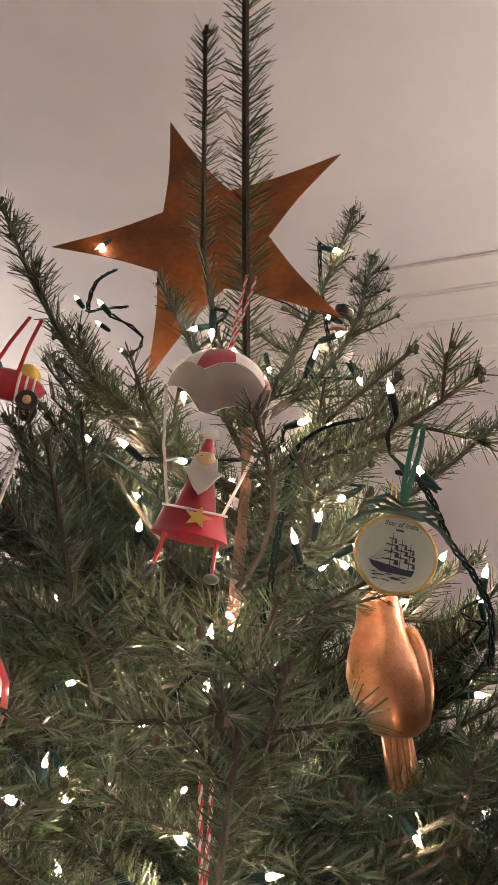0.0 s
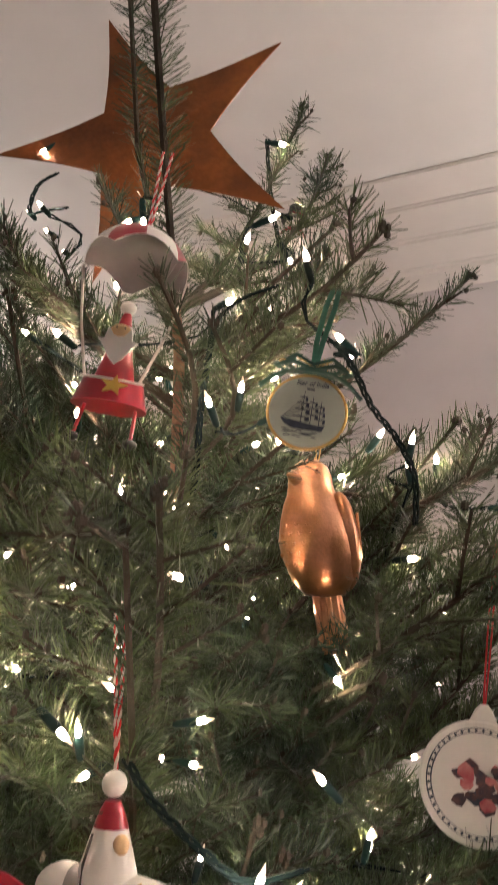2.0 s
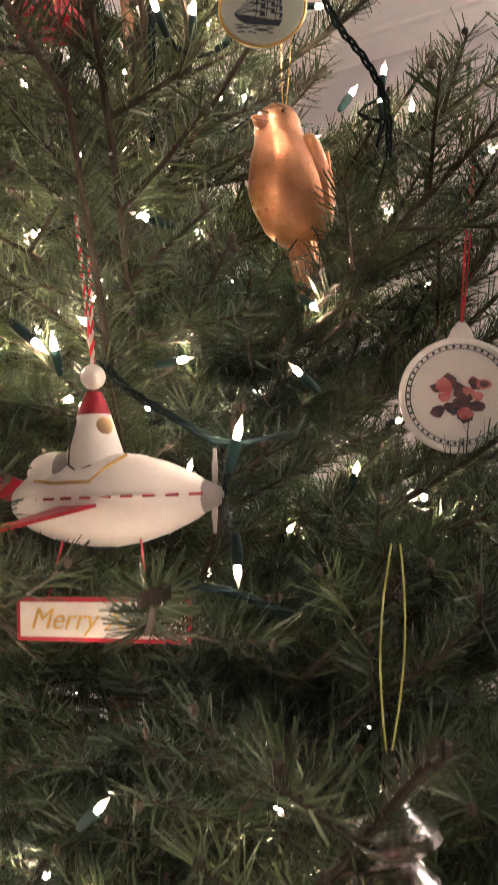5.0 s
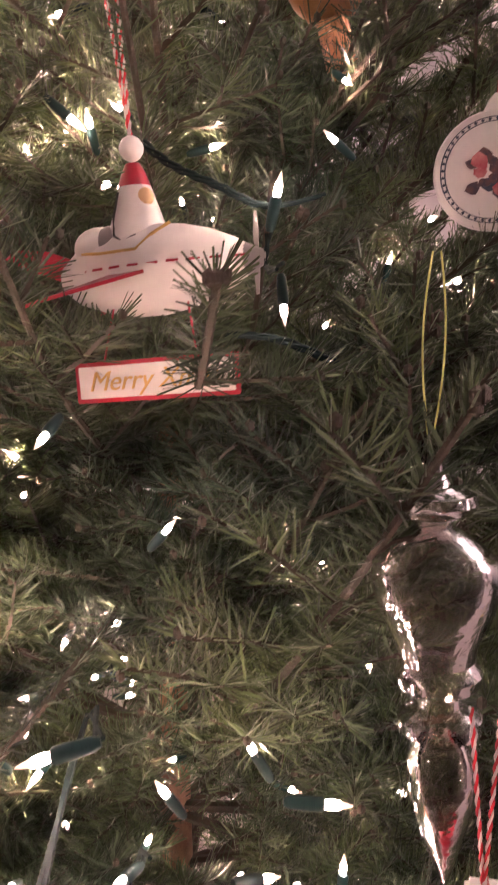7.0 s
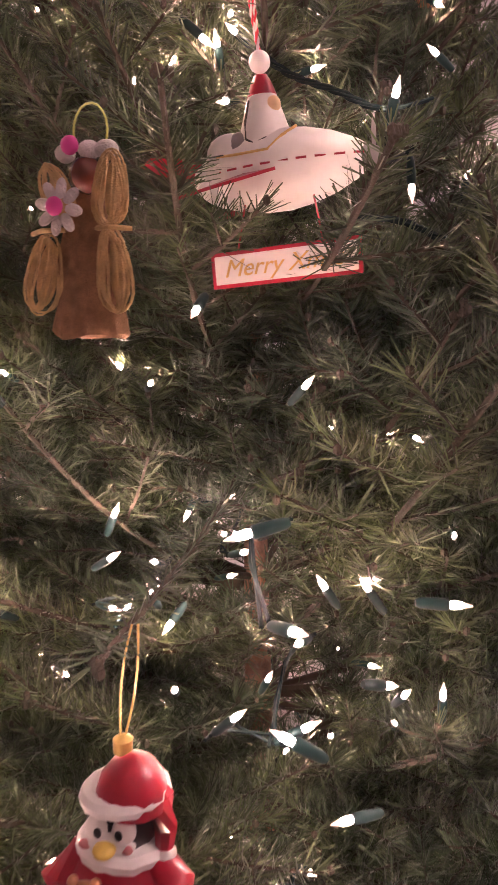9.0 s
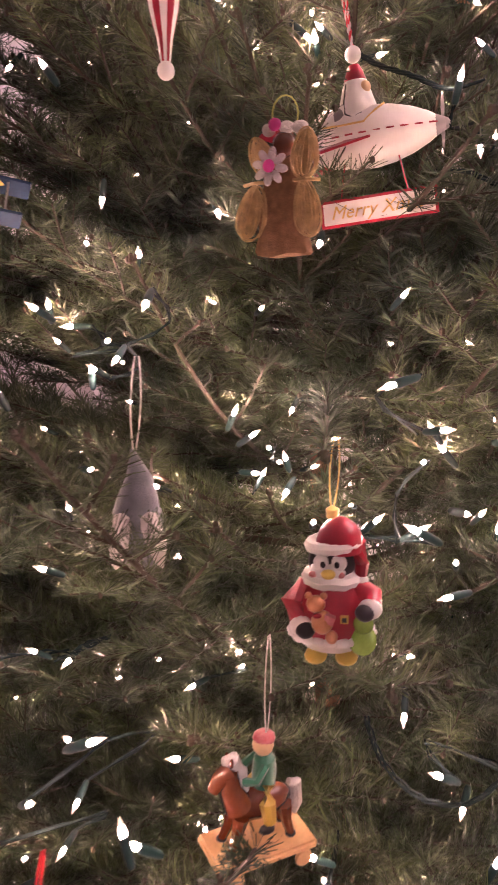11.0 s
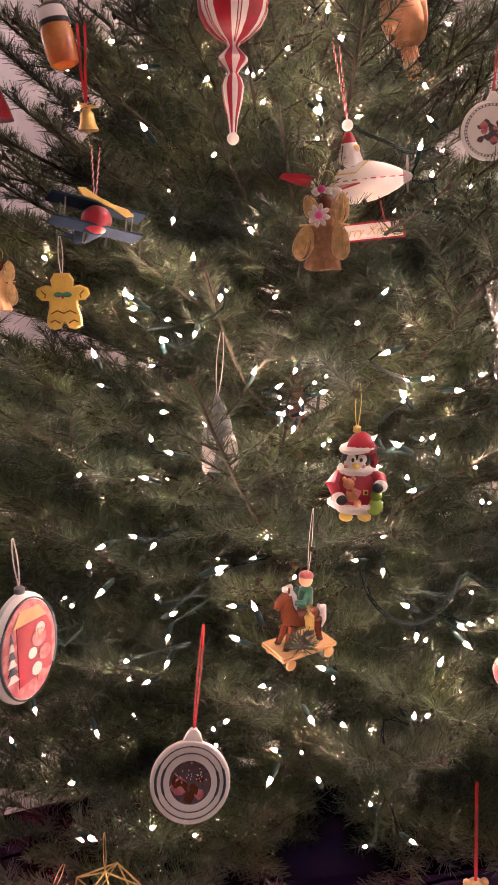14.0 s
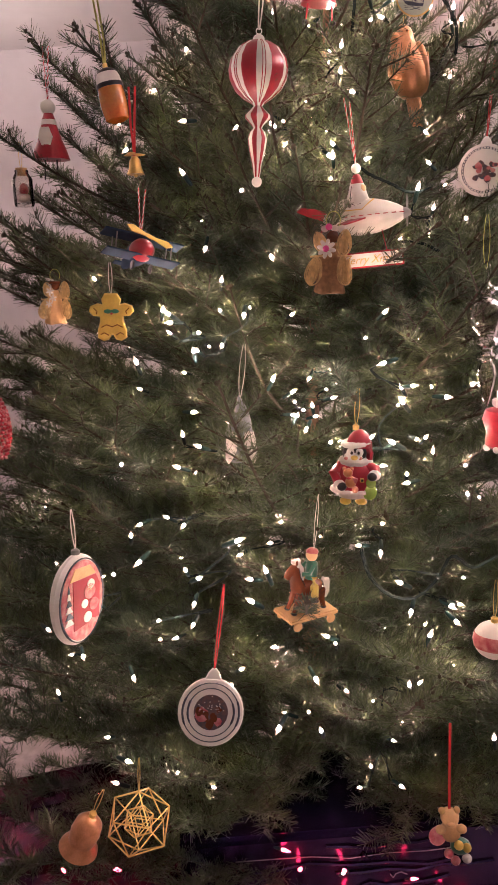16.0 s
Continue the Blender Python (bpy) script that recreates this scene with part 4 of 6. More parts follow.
def penguin():
    ob = thing("penguin_ornament", hang(-0.050, -0.262, 1.302, 0.038, 0, 3, 2, 0.80), "glossy glass penguin ornament in red coat and hat", "ornament")
    s = Shape(RED, WHITE, BLACK, YELLOW, COPPER, LIME, SKIN, ROSE)
    s.lathe([(0.010, -0.036), (0.018, -0.034), (0.0245, -0.026), (0.0255, -0.022)], 1, None, 24, 0.8)
    s.lathe([(0.0255, -0.022), (0.0255, -0.010), (0.0225, 0.004), (0.0165, 0.012)], 0, None, 24, 0.8)
    for k in range(20):
        a = 2 * math.pi * k / 20
        s.ball(0.0245 * math.cos(a), 0.0197 * math.sin(a), -0.0245 + 0.0006 * (k % 2), 0.0056, 0.0040, 0.0038, 1, pose(0, 0, 0), 8, 6)
    s.tube([(0.0152 * math.cos(a), 0.0130 * math.sin(a), 0.0135 + 0.0005 * math.sin(7 * a)) for a in np.linspace(0, 2 * math.pi, 31)], [0.0047 + 0.0005 * (q % 2) for q in range(31)], 1, seg=8)
    s.ball(0, 0, 0.0245, 0.0158, 0.0140, 0.0145, 2)
    s.ball(-0.002, -0.0070, 0.0205, 0.0122, 0.0090, 0.0088, 1)
    for sg in (-1, 1):
        s.ball(sg * 0.0056 - 0.001, -0.0120, 0.0272, 0.0052, 0.0034, 0.0056, 1)
        s.ball(sg * 0.0044 - 0.001, -0.0152, 0.0270, 0.0017, 0.0010, 0.0023, 2)
        s.ball(sg * 0.0088 - 0.003, -0.0128, 0.0195, 0.0028, 0.0016, 0.0022, 7)
    s.ball(-0.002, -0.0165, 0.0212, 0.0048, 0.0052, 0.0030, 3)
    s.lathe([(0.0150, 0.034), (0.0150, 0.039), (0.0135, 0.045), (0.0095, 0.051), (0.0040, 0.0545), (0.0005, 0.0555)], 0, pose(0.002, 0.001, 0, 4, 4, 0), 20, 0.95)
    s.tube([(0.0152 * math.cos(a) + 0.001, 0.0140 * math.sin(a), 0.0368 + 0.0015 * math.cos(a)) for a in np.linspace(0, 2 * math.pi, 31)], [0.0038 + 0.0004 * (q % 2) for q in range(31)], 1, seg=8)
    s.tube([(0.008, 0.0, 0.044), (0.0165, -0.001, 0.036), (0.0190, -0.002, 0.024), (0.0185, -0.003, 0.016)], [0.006, 0.006, 0.005, 0.004], 0, seg=8)
    s.ball(0.0190, -0.003, 0.0125, 0.0048, slot=1)
    for sg, hx, hz in ((-1, -0.0190, -0.0145), (1, 0.0245, -0.001)):
        s.tube([(sg * 0.016, -0.002, 0.008), (sg * 0.0255, -0.008, -0.001 if sg < 0 else 0.004), (hx * 1.05, -0.014, hz)], [0.0072, 0.0078, 0.0065], 0, seg=10)
        s.ball(hx, -0.0165, hz, 0.0078, 0.0062, 0.0068, 1)
        s.ball(hx * 0.86, -0.0205, hz - 0.001, 0.0064, 0.0055, 0.0056, 2)
    # gold bear and parcel held in the arms
    s.ball(-0.0095, -0.0200, 0.0025, 0.0062, 0.0050, 0.0058, 4)
    for sg in (-1, 1):
        s.ball(-0.0095 + sg * 0.0048, -0.0195, 0.0078, 0.0024, slot=4)
    s.ball(-0.0055, -0.0215, -0.0090, 0.0072, 0.0055, 0.0080, 4)
    s.ball(0.0005, -0.0215, -0.0190, 0.0040, 0.0040, 0.0045, 4)
    s.ball(-0.0085, -0.0245, -0.0035, 0.0032, 0.0020, 0.0016, 0)
    s.box(0.0010, -0.0235, -0.0060, 0.007, 0.005, 0.006, 7, pose(0, 0, 0, 0, 20, 0))
    s.box(0.0085, -0.0215, -0.0065, 0.0052, 0.002, 0.0052, 3)
    s.box(0.0085, -0.0222, -0.0065, 0.0030, 0.002, 0.0030, 2)
    s.ball(0.0205, -0.0170, -0.0110, 0.0066, 0.0060, 0.0065, 5)
    s.ball(0.0200, -0.0130, -0.0240, 0.0095, 0.0085, 0.0105, 5)
    for x, rz in ((-0.0100, 12), (0.010, -12)):
        s.ball(x, -0.010, -0.0375, 0.0075, 0.0110, 0.0040, 3, pose(0, 0, 0))
    part("penguin", s, ob)
    cap = Shape(GOLD).lathe([(0.004, 0.054), (0.0042, 0.0595), (0.001, 0.0615)], seg=14)
    part("cap", cap, ob, "gold metal cap")
    cord(ob, (0.002, 0.01, 0.105), (0, 0, 0.060), GOLD, 0.0005, 0.003)


def toy_horse():
    ob = thing("toy_horse_ornament", hang(-0.103, -0.250, 1.138, 0.046, 5, 3, 36, 1.1), "glossy brown toy horse with rider on a wheeled board", "ornament")
    part("board", Shape(TAN).box(0, 0, 0.0025, 0.058, 0.032, 0.005, bevel=0.3), ob, "pale wooden board")
    for x in (-0.020, 0.020):
        for y in (-0.0145, 0.0145):
            w = Shape(TAN, BROWN).lathe([(0.0015, -0.0012), (0.0045, -0.0012), (0.005, 0.0), (0.0045, 0.0012), (0.0015, 0.0012)], 0, pose(x, y - 0.001, -0.0028, 90, 0, 0), 16)
            part("wheel", w, ob, "small wooden wheel")
    h = Shape(BROWN, WOOL, BLACK)
    h.ball(0.001, 0, 0.0285, 0.0185, 0.0085, 0.0095)
    for x, lean in ((-0.0125, -0.006), (0.0130, 0.004)):
        for y in (-0.005, 0.005):
            h.tube([(x, y, 0.026), (x + lean * 0.4, y, 0.015), (x + lean, y * 1.2, 0.0065)], [0.0046, 0.0030, 0.0024], 0, seg=8)
            h.ball(x + lean, y * 1.2, 0.0062, 0.0032, 0.0030, 0.0018, 2, None, 8, 6)
    h.tube([(-0.012, 0, 0.030), (-0.017, 0, 0.042), (-0.0185, 0, 0.052)], [0.0085, 0.0065, 0.0058], 0, seg=10)
    h.tube([(-0.0165, 0, 0.0525), (-0.023, 0, 0.049), (-0.0265, 0, 0.043)], [0.0058, 0.0048, 0.0034], 0, seg=10)
    for y in (-0.003, 0.003):
        h.ball(-0.0175, y, 0.0585, 0.0014, 0.0012, 0.0030, 0, None, 6, 5)
    h.tube([(-0.021, 0, 0.0590), (-0.0155, 0, 0.0585), (-0.0112, 0, 0.050), (-0.0085, 0, 0.038)], [0.0022, 0.0042, 0.0040, 0.0028], 1, seg=8)
    h.tube([(0.018, 0, 0.034), (0.0225, 0, 0.032), (0.0235, 0, 0.020), (0.0225, 0, 0.013)], [0.0022, 0.0036, 0.0036, 0.0015], 1, seg=8)
    part("horse", h, ob, "glossy brown horse with pale mane")
    r = Shape(YELLOW, GREEN, SKIN, BLACK, ROSE)
    for y in (-0.0088, 0.0088):
        r.tube([(0.003, y * 0.5, 0.040), (0.001, y, 0.033), (0.002, y * 1.15, 0.022)], [0.0042, 0.0046, 0.0036], 0, seg=8)
        r.ball(0.0, y * 1.2, 0.0185, 0.0048, 0.0028, 0.0028, 3, None, 8, 6)
        r.tube([(0.001, y * 0.6, 0.053), (-0.005, y * 0.9, 0.047), (-0.011, y * 0.4, 0.046)], 0.0024, 1, seg=6)
    r.lathe([(0.0062, 0.038), (0.0066, 0.046), (0.0058, 0.054), (0.0025, 0.057)], 1, Matrix.Translation((0.003, 0, 0)), 14)
    r.ball(0.002, 0, 0.0622, 0.0058, slot=2)
    r.ball(0.003, 0.001, 0.0655, 0.0062, 0.006, 0.0038, 4)
    part("rider_figure", r, ob, "small painted rider in green and yellow")
    cord(ob, (0.004, 0.0, 0.125), (0.004, 0, 0.066), CORD, 0.0003, 0.002)


def felt_gnome():
    ob = thing("gnome_ornament", hang(-0.170, -0.212, 1.345, 0.024, 0, 2, 10), "grey felt gnome ornament with pointed hat and white beard", "ornament")
    part("body", Shape(FELT).lathe([(0.0125, -0.043), (0.0150, -0.038), (0.0150, -0.010), (0.006, -0.004)], 0, None, 22, 0.8), ob, "dark grey felt body")
    hat = Shape(FELT).lathe([(0.0150, -0.0135), (0.0152, -0.0115), (0.0120, 0.001), (0.0080, 0.012), (0.0038, 0.022), (0.0012, 0.029), (0.0003, 0.030)], 0, None, 24, 0.85)
    hat.v = [(x + 0.0016 * math.sin(z * 140), y, z) for x, y, z in hat.v]
    part("hat", hat, ob, "tall pointed grey felt hat")
    for sg in (-1, 1):
        beard = Shape(WOOL).lathe([(0.0005, -0.033), (0.0030, -0.029), (0.0062, -0.018), (0.0066, -0.006), (0.0050, 0.001), (0.0010, 0.003)], 0, pose(sg * 0.0085, -0.0115, -0.0105, 0, -sg * 10, 0), 16, 0.75)
        beard.v = [(x + 0.0004 * math.sin(900 * z + 700 * x), y + 0.0006 * math.sin(1500 * x), z) for x, y, z in beard.v]
        part("beard", beard, ob, "fluffy white half of the beard")
    cord(ob, (0.005, 0.0, 0.085), (0, 0, 0.028), CORD, 0.0005, 0.003)


def blue_plane():
    ob = thing("blue_plane_ornament", hang(-0.270, -0.204, 1.530, 0.044, -14, 14, 30), "dark blue tin biplane ornament with red nose and yellow propeller", "ornament")
    m = Matrix.Rotation(radians(90), 4, "X")
    part("fuselage", Shape(BLUE).lathe([(0.0135, 0.004), (0.0125, -0.010), (0.0085, -0.034), (0.003, -0.056)], 0, m, 22, 0.9), ob, "blue tin body")
    part("nose", Shape(RED).lathe([(0.0132, 0.005), (0.0125, 0.012), (0.0085, 0.020), (0.003, 0.0245), (0.0005, 0.025)], 0, m, 22, 0.9), ob, "red nose cone")
    for z, hl in ((0.012, 0.043), (-0.008, 0.040)):
        part("wing", Shape(BLUE).box(0, -0.006, z, 2 * hl, 0.024, 0.0016, bevel=0.3), ob, "blue tin wing")
    for x in (-0.030, 0.030):
        for y in (-0.014, 0.002):
            part("strut", Shape(GREY).tube([(x, y, -0.0085), (x, y, 0.0125)], 0.0006), ob, "thin bare tin strut")
    part("propeller", Shape(YELLOW).plate([(-0.026, 0.001), (-0.020, 0.0045), (-0.006, 0.0018), (0, 0.0022), (0.006, 0.0018), (0.020, 0.0045), (0.026, 0.001), (0.020, -0.004), (0.006, -0.0018), (0, -0.0022), (-0.006, -0.0018), (-0.020, -0.004)], -0.0265, 0.0012, 0, pose(0, 0, 0.002, -18, 14, 0)), ob, "yellow wooden propeller")
    part("tail_fin", Shape(BLUE).box(0, 0.052, 0.008, 0.0016, 0.012, 0.016, bevel=0.3).box(0, 0.052, 0.002, 0.026, 0.011, 0.0016, bevel=0.3), ob)
    for x in (-0.010, 0.010):
        part("wheel", Shape(BLACK).lathe([(0.001, -0.0012), (0.0045, -0.001), (0.005, 0), (0.0045, 0.001), (0.001, 0.0012)], 0, pose(x, -0.010, -0.019, 0, 90, 0), 14), ob, "black wheel")
    candy_cord(ob, (0.0, 0.012, 0.075), (0, 0, 0.013), r=0.0006)


def gingerbread():
    ob = thing("gingerbread_ornament", hang(-0.316, -0.166, 1.462, 0.030, 0, 2, 10), "yellow baked-dough figure ornament with painted holly", "ornament")
    out = []
    for x, z in ((0, 0.026), (0.007, 0.026), (0.011, 0.020), (0.010, 0.014), (0.016, 0.015), (0.0235, 0.012), (0.0255, 0.006), (0.021, 0.001), (0.0135, 0.002), (0.0135, -0.006), (0.0165, -0.016),
                 (0.0165, -0.024), (0.010, -0.0275), (0.004, -0.026), (0.001, -0.0205)):
        out.append((x, z))
    out = out + [(-x, z) for x, z in out[::-1] if x > 0]
    s = Shape(YELLOW, BROWN, GREEN, RED)
    s.plate(out, 0, 0.006, 0, None, 0.0018)
    for pts in ([(-0.012, -0.012), (-0.006, -0.009), (0, -0.0115), (0.006, -0.009), (0.012, -0.012)], [(-0.013, -0.020), (-0.009, -0.018), (-0.004, -0.021)], [(0.004, -0.021), (0.009, -0.018), (0.013, -0.020)],
                [(-0.020, 0.010), (-0.016, 0.006), (-0.017, 0.003)], [(0.020, 0.010), (0.016, 0.006), (0.017, 0.003)]):
        s.tube([(x, -0.0002, z) for x, z in pts], 0.0006, 1, seg=5)
    for x, rz in ((-0.004, 30), (0.004, -30)):
        s.ball(x, -0.0005, 0.006, 0.0045, 0.001, 0.0025, 2, None, 8, 6)
    s.ball(0, -0.001, 0.0035, 0.0014, 0.001, 0.0014, 3, None, 6, 5)
    part("figure", s, ob)
    cord(ob, (0.0, 0.006, 0.06), (0, 0.003, 0.026), CORD, 0.0005, 0.002)


def amber_bottle():
    ob = thing("amber_barrel_ornament", hang(-0.305, -0.130, 1.700, 0.024, 0, -10, 0, 0.92), "amber glass ornament with black and cream bands", "ornament")
    s = Shape(AMBER, WHITE, BLACK)
    s.lathe([(0.006, -0.030), (0.0145, -0.026), (0.0165, -0.012), (0.0165, 0.002), (0.0155, 0.010)], 0, None, 24)
    s.lathe([(0.0160, 0.010), (0.0165, 0.0125), (0.0160, 0.015)], 2, None, 24)
    s.lathe([(0.0155, 0.015), (0.0145, 0.022), (0.0125, 0.027)], 1, None, 24)
    s.lathe([(0.0128, 0.027), (0.011, 0.030), (0.004, 0.033), (0.0005, 0.034)], 2, None, 24)
    part("glass_body", s, ob)
    part("cap", Shape(GOLD).lathe([(0.003, 0.033), (0.003, 0.038), (0.001, 0.039)], 0, None, 12), ob)
    rib = Shape(PALEGREEN)
    for sg in (-1, 1):
        rib.tube([(sg * 0.001, 0, 0.038), (sg * 0.002 + 0.004, 0, 0.065), (sg * 0.0025 + 0.006, 0.004, 0.11)], 0.0012, 0, seg=6, flat=0.2)
    part("hanging_ribbon", rib, ob, "yellow ribbon")


def cone_figure():
    ob = thing("cone_figure_ornament", hang(-0.434, 0.030, 1.690, 0.034, 0, 2, 0), "red and white tin cone figure hung on twisted twine", "ornament")
    s = Shape(RED, WHITE, SKIN, BLACK, YELLOW)
    figure_cone(s, -0.026, 0.040, 0.026)
    s.plate([(-0.006, 0.016), (0.006, 0.016), (0.010, 0.004), (0.004, -0.010), (0, -0.018), (-0.005, -0.010), (-0.010, 0.004)], -0.0175, 0.0015, 1, pose(0, 0, 0, 12, 0, 0), 0.0004)
    for sg in (-1, 1):
        s.tube([(sg * 0.008, 0, -0.026), (sg * 0.009, -0.002, -0.052)], 0.0011, 3)
    part("figure", s, ob)
    candy_cord(ob, (0.0, 0.004, 0.115), (0, 0, 0.044), r=0.0007)


def small_jar():
    ob = thing("glass_jar_ornament", hang(-0.474, 0.02, 1.628, 0.024, 0, 0, 0), "small clear glass jar ornament holding a pink figure", "ornament")
    part("jar", Shape(CLEAR).lathe([(0.0005, -0.024), (0.012, -0.0235), (0.0135, -0.020), (0.0135, 0.012), (0.009, 0.019), (0.009, 0.023), (0.0078, 0.023), (0.0078, 0.019), (0.012, 0.011), (0.012, -0.019), (0.0005, -0.022)], 0, None, 22), ob)
    part("stopper", Shape(TAN).lathe([(0.0076, 0.017), (0.0076, 0.026), (0.0005, 0.027)], 0, None, 14), ob, "cork stopper")
    part("filling", Shape(ROSE, WHITE).ball(0, 0, -0.012, 0.009, 0.009, 0.006, 1).ball(0.001, 0, -0.002, 0.006, 0.006, 0.009, 0), ob, "pink and white filling")
    cord(ob, (0.0, 0.004, 0.06), (0, 0, 0.026), GOLD, 0.0004, 0.002)


def toy_car():
    ob = thing("toy_car_ornament", hang(-0.222, -0.004, 1.905, 0.028, 0, 0, 25), "red and green toy car ornament on black wheels", "ornament")
    s = Shape(RED, WHITE, GREEN, YELLOW)
    s.ball(0, 0, 0.002, 0.024, 0.011, 0.011, 0)
    s.ball(0.010, 0, 0.010, 0.009, 0.008, 0.010, 3)
    s.ball(-0.014, 0, 0.010, 0.008, 0.008, 0.009, 2)
    for k in range(3):
        s.lathe([(0.0116, -0.001), (0.0120, 0.0), (0.0116, 0.001)], 1, pose(0.006 + 0.005 * k, 0, 0.002, 0, 90, 0) @ Matrix.Scale(0.93 - 0.10 * k, 4), 18)
    part("car_body", s, ob, "painted red body with white bands")
    for x in (-0.014, 0.014):
        for y in (-0.011, 0.011):
            w = Shape(BLACK, GOLD).lathe([(0.003, -0.0018), (0.0068, -0.0018), (0.0075, 0), (0.0068, 0.0018), (0.003, 0.0018)], 0, pose(x, y, -0.010, 90, 0, 0), 18)
            w.ball(x, y - 0.001, -0.010, 0.0036, 0.0018, 0.0036, 1, None, 8, 6)
            part("wheel", w, ob, "black wheel with gold hub")
    rib = Shape(REDRIB)
    for sg in (-1, 1):
        rib.tube([(sg * 0.008 - 0.004, -0.012, 0.005), (sg * 0.006, -0.006, 0.030), (sg * 0.004 + 0.006, 0, 0.055)], 0.0013, 0, seg=6, flat=0.2)
    rib.tube([(-0.006, -0.013, 0.005), (-0.010, -0.014, -0.02), (-0.012, -0.013, -0.03)], 0.0013, 0, seg=6, flat=0.2)
    part("hanging_ribbon", rib, ob, "red ribbon")


def snowman_bottle():
    ob = thing("snowman_ornament", hang(-0.022, 0.272, 2.112, 0.030, 0, 6, 0), "white snowman ornament with black hat and striped scarf", "ornament")
    s = Shape(WHITE, BLACK, RED, YELLOW)
    s.lathe([(0.010, -0.040), (0.019, -0.034), (0.020, -0.020), (0.014, -0.006), (0.010, 0.002)], 0, None, 20)
    s.ball(0, 0, 0.008, 0.0115)
    s.lathe([(0.016, 0.015), (0.016, 0.0165), (0.010, 0.017), (0.0098, 0.032), (0.0005, 0.0325)], 1, None, 18)
    s.lathe([(0.0102, 0.0175), (0.0106, 0.021)], 2, None, 18)
    s.lathe([(0.0118, -0.004), (0.0135, -0.001), (0.012, 0.002)], 2, None, 18)
    s.lathe([(0.0125, -0.008), (0.0145, -0.006), (0.0122, -0.004)], 3, None, 18)
    part("snowman", s, ob)
    cord(ob, (0.0, 0.004, 0.07), (0, 0, 0.032), CORD, 0.0004, 0.002)


def bell_cluster():
    ob = thing("gold_bell_ornament", hang(-0.282, -0.142, 1.626, 0.018, 0, 0, 0, 0.8), "small gold bell hung on red ribbon", "ornament")
    part("bell", Shape(GOLD).lathe([(0.0125, -0.012), (0.012, -0.011), (0.009, -0.004), (0.0078, 0.006), (0.004, 0.011), (0.0015, 0.012)], 0, None, 20), ob)
    part("clapper", Shape(GOLD).ball(0, 0, -0.013, 0.003), ob)
    leaf = Shape(GOLD)
    for k in range(7):
        a = 2 * math.pi * k / 7
        leaf.ball(0.009 * math.cos(a), 0.009 * math.sin(a), 0.013 + 0.002 * (k % 2), 0.006, 0.003, 0.0014, 0, pose(0, 0, 0), 8, 5)
    part("gold_leaves", leaf, ob, "cluster of gold leaves")
    rib = Shape(REDRIB)
    for sg in (-1, 1):
        rib.tube([(0.0, 0, 0.012), (sg * 0.0025, 0, 0.05), (sg * 0.0045 + 0.002, 0.003, 0.102)], 0.0016, 0, seg=6, flat=0.25)
    part("hanging_ribbon", rib, ob, "bright red ribbon")


def wire_polyhedron():
    ob = thing("wire_star_ornament", hang(-0.273, -0.374, 0.972, 0.040, 0, 4, 12), "gold straw polyhedron ornament with smaller one inside", "ornament")
    for R, name in ((0.034, "outer_rod"), (0.016, "inner_rod")):
        top, bot = Vector((0, 0, R)), Vector((0, 0, -R))
        rings = [[Vector((0.894 * R * math.cos(a + off), 0.894 * R * math.sin(a + off), h * R)) for a in np.linspace(0, 2 * math.pi, 6)[:-1]] for off, h in ((0, 0.447), (math.pi / 5, -0.447))]
        edges = [(top, p) for p in rings[0]] + [(bot, p) for p in rings[1]]
        edges += [(r[k], r[(k + 1) % 5]) for r in rings for k in range(5)]
        edges += [(rings[0][k], rings[1][k]) for k in range(5)] + [(rings[0][(k + 1) % 5], rings[1][k]) for k in range(5)]
        for a, b in edges:
            part(name, Shape(GOLD).tube([a, b], 0.0007 if R > 0.02 else 0.0005, seg=6), ob)
    cord(ob, (0.0, 0.0, 0.072), (0, 0, 0.034), GOLD, 0.0004, 0.001)


def copper_ball():
    ob = thing("copper_bauble", hang(-0.347, -0.330, 0.918, 0.030, 0, 25, 0), "copper glass bauble with a flared skirt", "ornament")
    part("glass_body", Shape(COPPER).lathe([(0.022, -0.022), (0.0215, -0.019), (0.015, -0.010), (0.0165, 0.002), (0.015, 0.014), (0.008, 0.022), (0.003, 0.024)], 0, None, 26), ob)
    part("cap", Shape(GOLD).lathe([(0.004, 0.023), (0.004, 0.028), (0.001, 0.029)], 0, None, 12), ob)
    cord(ob, (0.0, 0.0, 0.06), (0, 0, 0.028), GOLD, 0.0004, 0.002)


